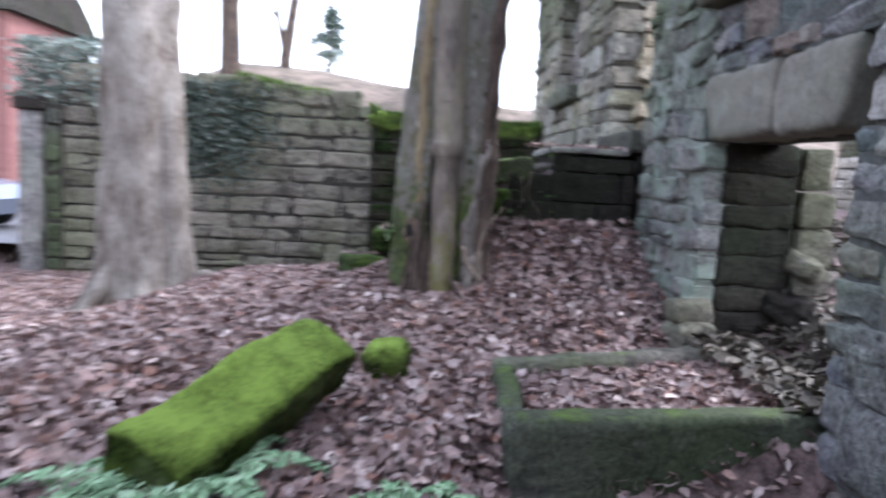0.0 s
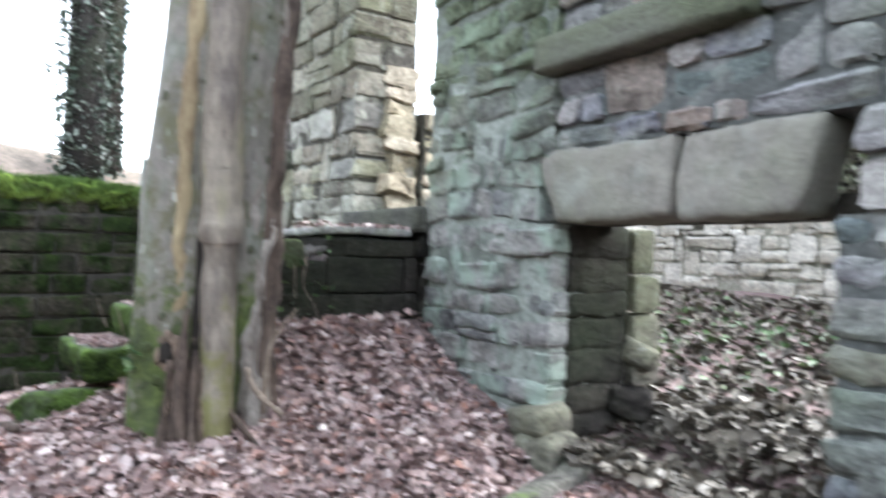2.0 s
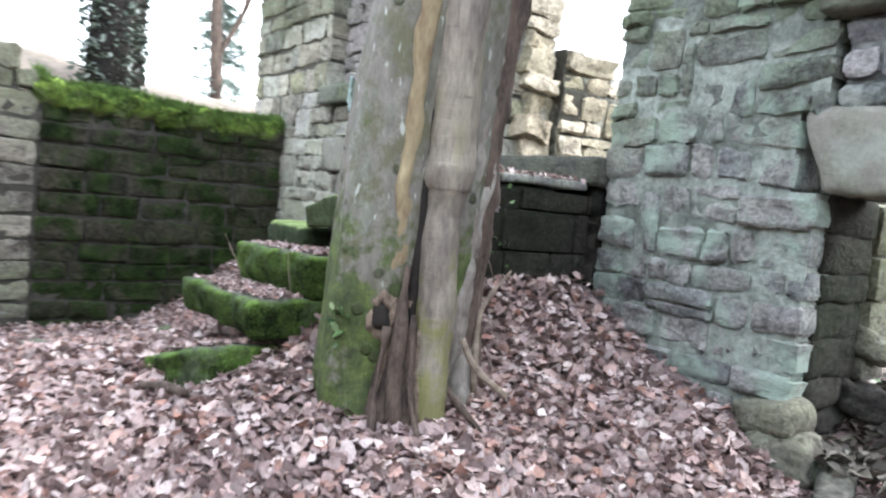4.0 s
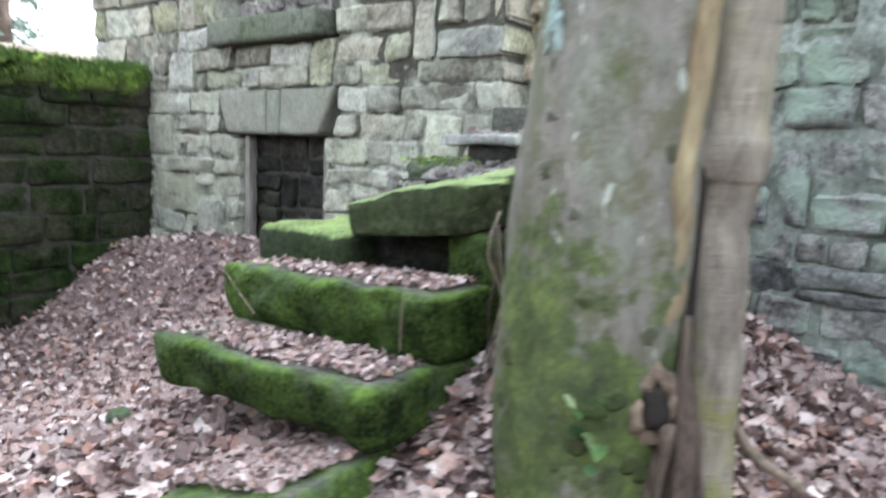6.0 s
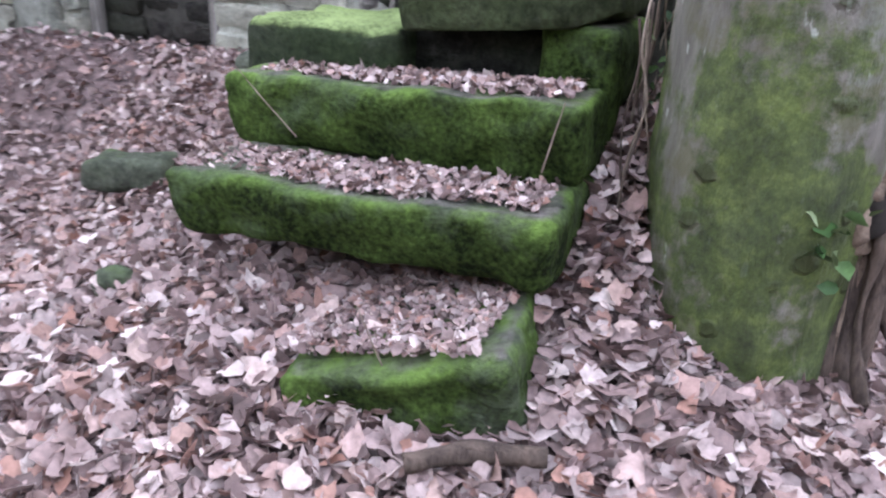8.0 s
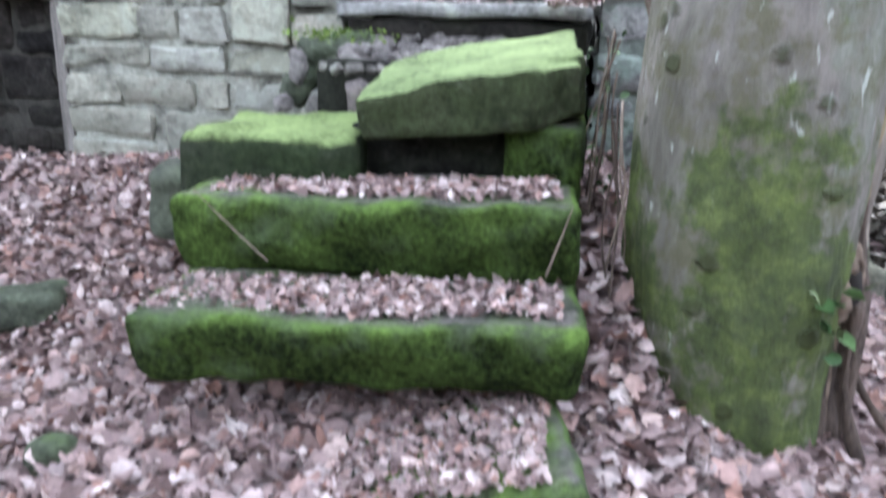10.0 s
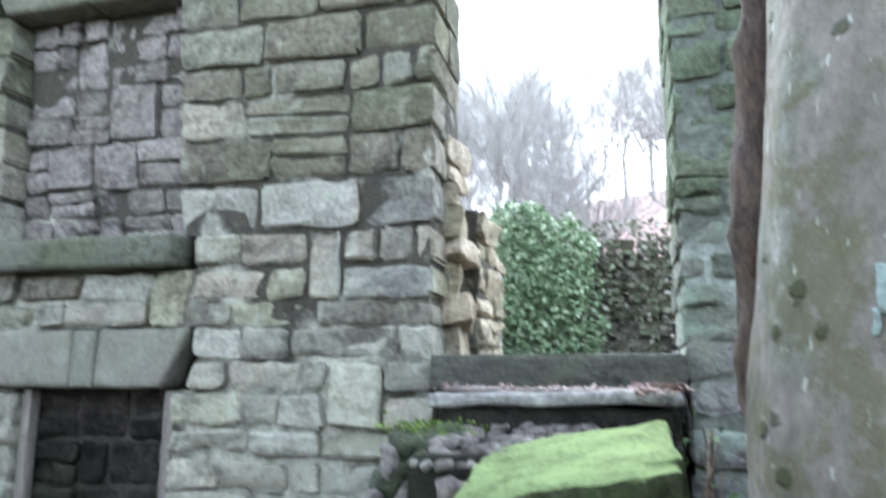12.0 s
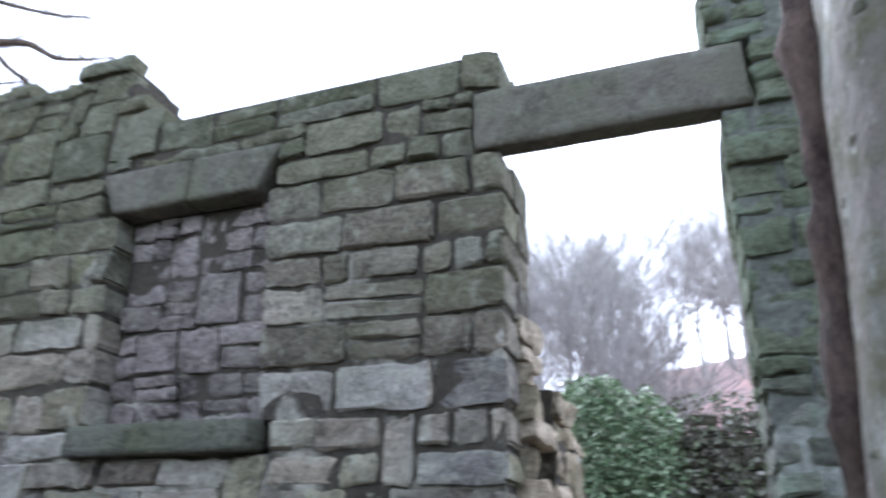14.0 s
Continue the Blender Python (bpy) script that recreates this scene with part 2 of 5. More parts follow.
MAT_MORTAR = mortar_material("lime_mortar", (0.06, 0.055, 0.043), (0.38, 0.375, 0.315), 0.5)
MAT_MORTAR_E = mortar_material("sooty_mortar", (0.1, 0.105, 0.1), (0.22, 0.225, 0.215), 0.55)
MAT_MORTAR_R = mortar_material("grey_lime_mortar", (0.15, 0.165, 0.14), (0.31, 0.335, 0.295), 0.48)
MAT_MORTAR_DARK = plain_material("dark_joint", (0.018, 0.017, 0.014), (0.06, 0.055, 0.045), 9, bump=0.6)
MAT_SOIL = plain_material("leafy_soil", (0.045, 0.032, 0.03), (0.25, 0.175, 0.165), 16, bump=0.9, dist=0.03)
MAT_GRIT = plain_material("grit_and_leaf_mould", (0.07, 0.06, 0.058), (0.24, 0.2, 0.19), 22, bump=0.8, dist=0.012)
MAT_WOOD = plain_material("weathered_timber", (0.1, 0.09, 0.08), (0.26, 0.235, 0.21), 5, stretch=(6, 6, 0.6))
MAT_LIANA = plain_material("ivy_stem_bark", (0.03, 0.022, 0.018), (0.13, 0.095, 0.075), 10, bump=1.0, dist=0.03, stretch=(1, 1, 0.4))
MAT_TWIG = plain_material("dead_twig", (0.1, 0.075, 0.055), (0.3, 0.24, 0.19), 12)
# bark paled so its colour carries the haze over distant trees
MAT_FARBARK = plain_material("far_bark", (0.2, 0.19, 0.185), (0.38, 0.36, 0.35), 4)
MAT_BRICK = plain_material("red_brick", (0.14, 0.06, 0.055), (0.22, 0.11, 0.1), 6)
MAT_ROAD = plain_material("wet_asphalt", (0.1, 0.1, 0.11), (0.2, 0.2, 0.21), 6, rough=0.6)
MAT_HILL = plain_material("dead_bracken", (0.24, 0.18, 0.17), (0.46, 0.27, 0.25), 0.12)
MAT_GRASS = plain_material("grass", (0.05, 0.09, 0.02), (0.12, 0.19, 0.04), 20, bump=1, dist=0.03)


def bark_material():
    m, nt, b = nodes_of("beech_bark", 0.75)
    mp = nt.nodes.new("ShaderNodeMapping")
    mp.inputs["Scale"].default_value = (1, 1, 0.4)
    geo = nt.nodes.new("ShaderNodeNewGeometry")
    nt.links.new(geo.outputs["Position"], mp.inputs[0])
    n1 = noise_at(nt, 3.0, 6, 0.6, mp.outputs[0])
    n2 = noise_at(nt, 26, 6, 0.65, mp.outputs[0])
    c = ramp(nt, n1, [(0.32, (0.085, 0.078, 0.058)), (0.44, (0.14, 0.13, 0.105)), (0.52, (0.185, 0.165, 0.145)), (0.58, (0.15, 0.15, 0.12)), (0.68, (0.27, 0.27, 0.24))])
    c = mix(nt, 1.0, c, ramp(nt, n2, [(0.3, (0.7, 0.7, 0.7)), (0.7, (1.15, 1.15, 1.15))]), "MULTIPLY")
    olive = noise_at(nt, 4.5, 7, 0.75)
    c = mix(nt, ramp(nt, olive, [(0.48, (0, 0, 0)), (0.58, (0.75, 0.75, 0.75))]), c, (0.09, 0.088, 0.045))
    # pale lichen flecks, drawn out upwards
    tall = nt.nodes.new("ShaderNodeMapping")
    tall.inputs["Scale"].default_value = (1, 1, 0.35)
    nt.links.new(geo.outputs["Position"], tall.inputs[0])
    sp = noise_at(nt, 30, 3, 0.5, tall.outputs[0])
    c = mix(nt, ramp(nt, sp, [(0.66, (0, 0, 0)), (0.71, (0.7, 0.7, 0.7))]), c, (0.4, 0.42, 0.37))
    # moss climbing from the root, with a torn edge
    z = nt.nodes.new("ShaderNodeSeparateXYZ")
    nt.links.new(geo.outputs["Position"], z.inputs[0])
    edge = maths(nt, "ADD", maths(nt, "MULTIPLY", noise_at(nt, 2.6, 4, 0.6), 0.75), maths(nt, "MULTIPLY", noise_at(nt, 17, 5, 0.75), 0.25))
    g = maths(nt, "ADD", edge, maths(nt, "MULTIPLY", z.outputs[2], -0.2))
    g = ramp(nt, g, [(0.3, (0, 0, 0)), (0.36, (1, 1, 1))])
    c = mix(nt, maths(nt, "MULTIPLY", g, 0.9), c, ramp(nt, noise_at(nt, 11, 8, 0.8), [(0.34, (0.016, 0.024, 0.007)), (0.5, (0.048, 0.068, 0.016)), (0.66, (0.11, 0.145, 0.035))]))
    # round dark tufts scattered over the bark
    vor = nt.nodes.new("ShaderNodeTexVoronoi")
    vor.inputs["Scale"].default_value = 8.0
    nt.links.new(geo.outputs["Position"], vor.inputs["Vector"])
    rim = maths(nt, "ADD", vor.outputs["Distance"], maths(nt, "MULTIPLY", noise_at(nt, 35, 4, 0.6), 0.22))
    some = nt.nodes.new("ShaderNodeSeparateColor")
    nt.links.new(vor.outputs["Color"], some.inputs[0])
    few = maths(nt, "GREATER_THAN", some.outputs[0], 0.45)
    tuft = maths(nt, "MULTIPLY", ramp(nt, rim, [(0.27, (1, 1, 1)), (0.36, (0, 0, 0))]), few)
    c = mix(nt, maths(nt, "MULTIPLY", tuft, 0.75), c, (0.035, 0.042, 0.015))
    nt.links.new(c, b.inputs["Base Color"])
    relief(nt, b, maths(nt, "ADD", maths(nt, "ADD", n2, maths(nt, "MULTIPLY", n1, 2.0)), maths(nt, "MULTIPLY", tuft, 0.8)), 0.7, 0.025)
    return m


def stem_material():
    m, nt, b = nodes_of("smooth_young_bark", 0.7)
    mp = nt.nodes.new("ShaderNodeMapping")
    mp.inputs["Scale"].default_value = (1, 1, 0.3)
    geo = nt.nodes.new("ShaderNodeNewGeometry")
    nt.links.new(geo.outputs["Position"], mp.inputs[0])
    n1 = noise_at(nt, 5.0, 6, 0.6, mp.outputs[0])
    n2 = noise_at(nt, 40, 5, 0.6, mp.outputs[0])
    c = ramp(nt, n1, [(0.3, (0.11, 0.092, 0.08)), (0.45, (0.19, 0.16, 0.13)), (0.56, (0.25, 0.215, 0.17)), (0.7, (0.2, 0.185, 0.105))])
    c = mix(nt, 1.0, c, ramp(nt, n2, [(0.3, (0.72, 0.72, 0.72)), (0.7, (1.15, 1.15, 1.15))]), "MULTIPLY")
    # yellow-green algae low on the stem
    z = nt.nodes.new("ShaderNodeSeparateXYZ")
    nt.links.new(geo.outputs["Position"], z.inputs[0])
    g = maths(nt, "ADD", noise_at(nt, 6, 6, 0.7), maths(nt, "MULTIPLY", z.outputs[2], -0.3))
    c = mix(nt, ramp(nt, g, [(0.28, (0, 0, 0)), (0.42, (0.7, 0.7, 0.7))]), c, (0.17, 0.165, 0.05))
    # scuffs and leaf scars across the stem
    wide = nt.nodes.new("ShaderNodeMapping")
    wide.inputs["Scale"].default_value = (1, 1, 5)
    nt.links.new(geo.outputs["Position"], wide.inputs[0])
    scar = noise_at(nt, 7, 5, 0.7, wide.outputs[0])
    c = mix(nt, ramp(nt, scar, [(0.3, (0.7, 0.7, 0.7)), (0.38, (0, 0, 0))]), c, (0.07, 0.055, 0.045))
    nt.links.new(c, b.inputs["Base Color"])
    relief(nt, b, maths(nt, "ADD", n2, maths(nt, "MULTIPLY", scar, 0.8)), 0.6, 0.015)
    return m


def leaf_material(name, stops, rough=0.6, trans=0.0):
    m, nt, b = nodes_of(name, rough)
    i = nt.nodes.new("ShaderNodeNewGeometry").outputs["Random Per Island"]
    c = ramp(nt, i, stops)
    c = mix(nt, 1.0, c, ramp(nt, noise_at(nt, 45, 4), [(0.3, (0.65, 0.65, 0.65)), (0.7, (1.2, 1.2, 1.2))]), "MULTIPLY")
    nt.links.new(c, b.inputs["Base Color"])
    return m


MAT_BARK, MAT_STEM = bark_material(), stem_material()
MAT_BEECH = plain_material("brown_grey_bark", (0.1, 0.078, 0.062), (0.34, 0.31, 0.275), 5.0, stretch=(1, 1, 0.5), bump=0.9, dist=0.03)
MAT_BANK = plain_material("leafy_bank_soil", (0.07, 0.062, 0.045), (0.24, 0.185, 0.15), 1.6, bump=0.9, dist=0.05)
MAT_ROT = plain_material("rotten_wood", (0.06, 0.042, 0.03), (0.24, 0.18, 0.135), 14, bump=1.0, dist=0.01)
# black that paints the shade of the tree's hollow and cleft
paint_black = plain_material("hollow_shade", (0.008, 0.006, 0.005), (0.025, 0.02, 0.016), 12)
MAT_LICHEN = plain_material("turquoise_lichen", (0.15, 0.19, 0.17), (0.3, 0.38, 0.36), 30)
MAT_YELLOW = plain_material("yellow_lichen_bark", (0.14, 0.1, 0.06), (0.29, 0.235, 0.14), 9, stretch=(1, 1, 0.3))
MAT_LEAF = leaf_material("dead_beech_leaves", [(0.0, (0.15, 0.097, 0.09)), (0.16, (0.34, 0.25, 0.235)), (0.3, (0.2, 0.132, 0.122)), (0.46, (0.52, 0.42, 0.395)), (0.6, (0.085, 0.055, 0.05)),
                                               (0.74, (0.42, 0.3, 0.275)), (0.86, (0.27, 0.14, 0.105)), (1.0, (0.66, 0.56, 0.52))])
MAT_IVY = leaf_material("ivy_leaves", [(0.0, (0.025, 0.055, 0.018)), (0.4, (0.05, 0.1, 0.03)), (0.75, (0.085, 0.14, 0.05)), (1.0, (0.18, 0.22, 0.11))], 0.55)
MAT_MOSSLEAF = leaf_material("moss_weed_leaves", [(0.0, (0.04, 0.07, 0.015)), (0.5, (0.11, 0.17, 0.03)), (1.0, (0.22, 0.3, 0.06))], 0.6)
MAT_FERN = leaf_material("fern_leaves", [(0.0, (0.16, 0.28, 0.15)), (0.6, (0.3, 0.46, 0.27)), (1.0, (0.42, 0.55, 0.38))], 0.5)
MAT_WALLIVY = leaf_material("dark_wall_ivy", [(0.0, (0.02, 0.032, 0.022)), (0.6, (0.05, 0.066, 0.048)), (1.0, (0.15, 0.17, 0.15))], 0.45)
# needles paled too, the conifers' haze being part of the colour
MAT_NEEDLE = leaf_material("conifer_needles", [(0.0, (0.12, 0.16, 0.135)), (1.0, (0.3, 0.36, 0.32))], 0.6)
# ivy colours raised to paint in daylight on and through the bush
MAT_LITIVY = leaf_material("lit_ivy_leaves", [(0.0, (0.08, 0.13, 0.065)), (0.4, (0.16, 0.24, 0.12)), (0.75, (0.28, 0.37, 0.22)), (1.0, (0.46, 0.52, 0.38))], 0.45)
MAT_PALEDRY = leaf_material("pale_dry_creeper", [(0.0, (0.1, 0.09, 0.07)), (0.4, (0.2, 0.19, 0.15)), (0.7, (0.16, 0.2, 0.11)), (1.0, (0.4, 0.38, 0.33))], 0.6)
MAT_DRYLEAF = leaf_material("old_ivy_and_leaves", [(0.0, (0.035, 0.03, 0.024)), (0.5, (0.085, 0.072, 0.056)), (1.0, (0.17, 0.15, 0.12))], 0.6)


# ---- building helpers ----
def thing(name, label, category, at=(0, 0, 0), group="", kind=""):
    ob = new(name)
    ob.location = at
    return tagged(ob, label, category, group, kind)


def mesh_of(name, verts, faces, mat, smooth=False):
    me = bpy.data.meshes.new(name)
    me.from_pydata([tuple(v) for v in verts], [], faces)
    me.materials.append(mat)
    if smooth:
        me.polygons.foreach_set("use_smooth", [True] * len(me.polygons))
    me.update()
    if smooth and "stone" in name:
        me.set_sharp_from_angle(angle=radians(38))
    return me


def part(name, geo, mat, parent=None, label="", smooth=False):
    """One mesh object; its points are given in the world's metres."""
    verts, faces = geo
    if parent is not None:
        root, o = parent, Vector((0, 0, 0))
        while root is not None:
            o = o + root.location
            root = root.parent
        verts = [Vector(v) - o for v in verts]
    ob = new(name, mesh_of(name, verts, faces, mat, smooth))
    if parent is not None:
        ob.parent = parent
    return tagged(ob, label)


def joined(geos):
    verts, faces = [], []
    for v, f in geos:
        n = len(verts)
        verts += v
        faces += [tuple(i + n for i in p) for p in f]
    return verts, faces


def rounded_box(center, half, r=0.03, n=4, rough=0.01, scale=4.0, turn=None, seed=0.0):
    """A stone with rounded, uneven edges."""
    idx, verts, faces = {}, [], []
    hx, hy, hz = half
    r = min(r, hx * 0.9, hy * 0.9, hz * 0.9)
    cnt = [max(3, min(n * 3, round(h / max(half) * n * 2) + 2)) for h in half]

    def pt(i, j, k):
        key = (i, j, k)
        if key not in idx:
            p = []
            for q, c, h in zip(key, cnt, half):
                # crowd the lines towards the edges
                s = -1 + 2 * q / c
                s = math.copysign(abs(s) ** 0.75, s)
                p.append(s * h)
            p = Vector(p)
            inner = Vector([max(-h + r, min(h - r, c)) for c, h in zip(p, half)])
            d = p - inner
            if d.length > 1e-6:
                p = inner + d.normalized() * r
            w = noise.noise_vector((p + Vector((seed * 7.3, seed * 3.1, seed))) * scale)
            w2 = noise.noise_vector((p + Vector((seed, seed * 5.7, seed * 2.9))) * scale * 4)
            p = p + w * rough + w2 * rough * 0.4
            idx[key] = len(verts)
            verts.append(p)
        return idx[key]

    a, b, c = cnt
    for i in range(a):
        for j in range(b):
            faces.append((pt(i, j, 0), pt(i, j + 1, 0), pt(i + 1, j + 1, 0), pt(i + 1, j, 0)))
            faces.append((pt(i, j, c), pt(i + 1, j, c), pt(i + 1, j + 1, c), pt(i, j + 1, c)))
    for i in range(a):
        for k in range(c):
            faces.append((pt(i, 0, k), pt(i + 1, 0, k), pt(i + 1, 0, k + 1), pt(i, 0, k + 1)))
            faces.append((pt(i, b, k), pt(i, b, k + 1), pt(i + 1, b, k + 1), pt(i + 1, b, k)))
    for j in range(b):
        for k in range(c):
            faces.append((pt(0, j, k), pt(0, j, k + 1), pt(0, j + 1, k + 1), pt(0, j + 1, k)))
            faces.append((pt(a, j, k), pt(a, j + 1, k), pt(a, j + 1, k + 1), pt(a, j, k + 1)))
    m = Matrix.Translation(center)
    if turn:
        m = m @ pose(0, 0, 0, *turn)
    return [m @ v for v in verts], faces


def box(x0, x1, y0, y1, z0, z1):
    v = [Vector(p) for p in ((x0, y0, z0), (x1, y0, z0), (x1, y1, z0), (x0, y1, z0), (x0, y0, z1), (x1, y0, z1), (x1, y1, z1), (x0, y1, z1))]
    return v, [(0, 3, 2, 1), (4, 5, 6, 7), (0, 1, 5, 4), (1, 2, 6, 5), (2, 3, 7, 6), (3, 0, 4, 7)]


def block(u0, u1, z0, z1, depth, rng, proud=0.0, pillow=1.0):
    """A rubble block in a wall whose face is the plane v = 0 and whose inside is v > 0: (u, v, z)."""
    verts, faces = [], []
    jit = min(0.022, 0.1 * min(u1 - u0, z1 - z0))
    cu = [(u0 + rng.uniform(0, jit), z0 + rng.uniform(0, jit)), (u1 - rng.uniform(0, jit), z0 + rng.uniform(0, jit)),
          (u1 - rng.uniform(0, jit), z1 - rng.uniform(0, jit)), (u0 + rng.uniform(0, jit), z1 - rng.uniform(0, jit))]
    tilt_u, tilt_z = rng.uniform(-0.012, 0.012), rng.uniform(-0.012, 0.012)
    ea, eb = min(0.2, 0.022 * pillow / (u1 - u0)), min(0.25, 0.022 * pillow / (z1 - z0))
    su = [0, ea, 0.2, 0.4, 0.6, 0.8, 1 - ea, 1]
    sz = [0, eb, 0.36, 0.64, 1 - eb, 1]
    bulge = rng.uniform(0.005, 0.02) * pillow
    cut = [rng.uniform(0.005, 0.045) for _ in range(4)]
    seed = rng.uniform(0, 90)
    skew_a, skew_b = rng.uniform(-0.012, 0.012), rng.uniform(-0.012, 0.012)
    for b in sz:
        for a in su:
            u = (cu[0][0] * (1 - a) + cu[1][0] * a) * (1 - b) + (cu[3][0] * (1 - a) + cu[2][0] * a) * b
            z = (cu[0][1] * (1 - a) + cu[1][1] * a) * (1 - b) + (cu[3][1] * (1 - a) + cu[2][1] * a) * b
            edge = (a in (0, 1)) + (b in (0, 1))
            back = (0.0, bulge, bulge * 1.9)[edge] + 0.03 * noise.noise((u * 6 + seed, z * 9, seed)) + 0.016 * noise.noise((u * 17 + seed, z * 21, seed))
            if edge == 2:
                u += (0.5 - a) * cut[int(a + 2 * b)]
                z += (0.5 - b) * cut[int(a + 2 * b)]
            elif edge == 1:
                u += 0.02 * noise.noise((z * 13, seed, a))
                z += 0.022 * noise.noise((u * 11, seed, b)) + skew_a * (a - 0.5) * (b > 0.5) + skew_b * (a - 0.5) * (b < 0.5)
            verts.append((u, -proud + back + tilt_u * (a - 0.5) * 2 + tilt_z * (b - 0.5) * 2, z))
    w, hgt = len(su), len(sz)
    for j in range(hgt - 1):
        for i in range(w - 1):
            k = j * w + i
            faces.append((k, k + 1, k + w + 1, k + w))
    ring = [i for i in range(w)] + [j * w + w - 1 for j in range(1, hgt)] + [(hgt - 1) * w + i for i in range(w - 2, -1, -1)] + [j * w for j in range(hgt - 2, 0, -1)]
    n = len(verts)
    for k in ring:
        verts.append((verts[k][0], depth, verts[k][2]))
    for q in range(len(ring)):
        p = (q + 1) % len(ring)
        faces.append((ring[p], ring[q], n + q, n + p))
    return verts, faces


def tube(points, seg=12, flute=0.0, lobes=5, rough=0.0, seed=0.0, cap=True, detail=3.0):
    """A tapered trunk or branch through (x, y, z, radius)."""
    verts, faces = [], []
    for n, (x, y, z, r) in enumerate(points):
        p = Vector((x, y, z))
        a = Vector(points[max(n - 1, 0)][:3])
        b = Vector(points[min(n + 1, len(points) - 1)][:3])
        d = (b - a).normalized()
        s = d.cross(Vector((0.13, 0.97, 0.11))).normalized()
        t = d.cross(s)
        for k in range(seg):
            an = 2 * math.pi * k / seg
            o = s * math.cos(an) + t * math.sin(an)
            rr = r * (1 + flute * math.sin(lobes * an + seed + z * 0.5))
            if rough:
                q = (p + o * r + Vector((seed, seed * 2, 0))) * detail
                q.z *= 0.5
                rr += rough * noise.noise(q) + rough * 0.5 * noise.noise(q * 3)
            verts.append(p + o * rr)
        if n:
            for k in range(seg):
                k2 = (k + 1) % seg
                faces.append(((n - 1) * seg + k, (n - 1) * seg + k2, n * seg + k2, n * seg + k))
    if cap:
        faces.append(tuple(range(seg))[::-1])
        faces.append(tuple(range((len(points) - 1) * seg, len(points) * seg)))
    return verts, faces


def smooth_path(keys, steps):
    """(x, y, z, r) points on a smooth line through the keys."""
    out = []
    k = [np.array(q, float) for q in keys]
    k = [2 * k[0] - k[1]] + k + [2 * k[-1] - k[-2]]
    for i in range(1, len(k) - 2):
        for s in range(steps):
            t = s / steps
            a, b, c, d = k[i - 1:i + 3]
            out.append(0.5 * (2 * b + (c - a) * t + (2 * a - 5 * b + 4 * c - d) * t * t + (3 * b - a - 3 * c + d) * t ** 3))
    out.append(k[-2])
    return [tuple(map(float, p)) for p in out]


def smoothstep(a, b, x):
    t = max(0.0, min(1.0, (x - a) / (b - a)))
    return t * t * (3 - 2 * t)


def ground_z(x, y):
    """The lie of the leafy ground before the house (y < 0) and within it."""
    inner = None
    if y > -0.1:
        # rubble rising behind the wall
        inner = 0.25 + 0.5 * smoothstep(0.3, 5.0, y) + 0.12 * smoothstep(2.6, 0.4, x) * smoothstep(0.3, 2, y) + 0.05 * noise.noise((x * 1.3, y * 1.3, 5))
    in_y, y = y, min(y, 0.1)
    rise = 0.5 * smoothstep(-2.1, -0.1, y) * smoothstep(3.6, 1.0, x)
    fall = -0.62 * smoothstep(0.3, -4.0, x) * smoothstep(-0.3, -1.9, y) - 0.2 * smoothstep(-2.6, -6, y) * smoothstep(4, -2, x) - 0.42 * smoothstep(-3.75, -4.9, y) * smoothstep(3.5, 0, x) * smoothstep(-3.6, -0.3, x)
    mound = 0.13 * math.exp(-((x - 1.65) ** 2 + (y + 1.85) ** 2) / 0.7)
    slope = 0.17 * smoothstep(2.3, 0.9, x) * smoothstep(-3.2, -2.1, y) * smoothstep(-1.5, 0.4, x)
    bank = 0.3 * math.exp(-((x - 1.25) / 0.24) ** 2) * smoothstep(-2.35, -1.6, y) * (1 - 0.7 * smoothstep(-1.5, -0.2, y))
    z = 0.0 + rise + fall + mound + slope + bank + 0.03 * noise.noise((x * 0.9, y * 0.9, 1.7))
    z -= 0.27 * math.exp(-((y + 0.85) / 0.55) ** 2) * smoothstep(-0.7, -2.6, x) + 0.16 * smoothstep(-0.6, -0.1, y) * smoothstep(-2.9, -4.2, x)
    z -= 0.5 * smoothstep(4.25, 4.6, x) * smoothstep(6.2, 5.2, x) * smoothstep(-1.75, -1.1, y)
    if inner is not None:
        s = smoothstep(-0.1, 0.7, in_y)
        z = z * (1 - s) + inner * s
    # level bed of leaves round the trough
    z -= (z + 0.02) * 0.9 * smoothstep(2.5, 2.9, x) * smoothstep(4.3, 4.1, x) * smoothstep(-1.6, -1.3, y) * smoothstep(0.7, 0.3, in_y)
    return z


# ---- ground ----
def sheet(x0, x1, y0, y1, step, height):
    nx, ny = round((x1 - x0) / step), round((y1 - y0) / step)
    verts = [(x0 + (x1 - x0) * i / nx, y0 + (y1 - y0) * j / ny, 0) for j in range(ny + 1) for i in range(nx + 1)]
    verts = [Vector((x, y, height(x, y))) for x, y, _ in verts]
    faces = [(j * (nx + 1) + i, j * (nx + 1) + i + 1, (j + 1) * (nx + 1) + i + 1, (j + 1) * (nx + 1) + i) for j in range(ny) for i in range(nx)]
    return verts, faces


def far_ground(x, y):
    d = max(-4.0 - x, -9.0 - y, 0.0)
    z = ground_z(max(-4.0, min(x, 12)), max(-9.0, min(y, 0.2)))
    return z + (-0.5 - z) * smoothstep(0, 2.5, d) - 0.02


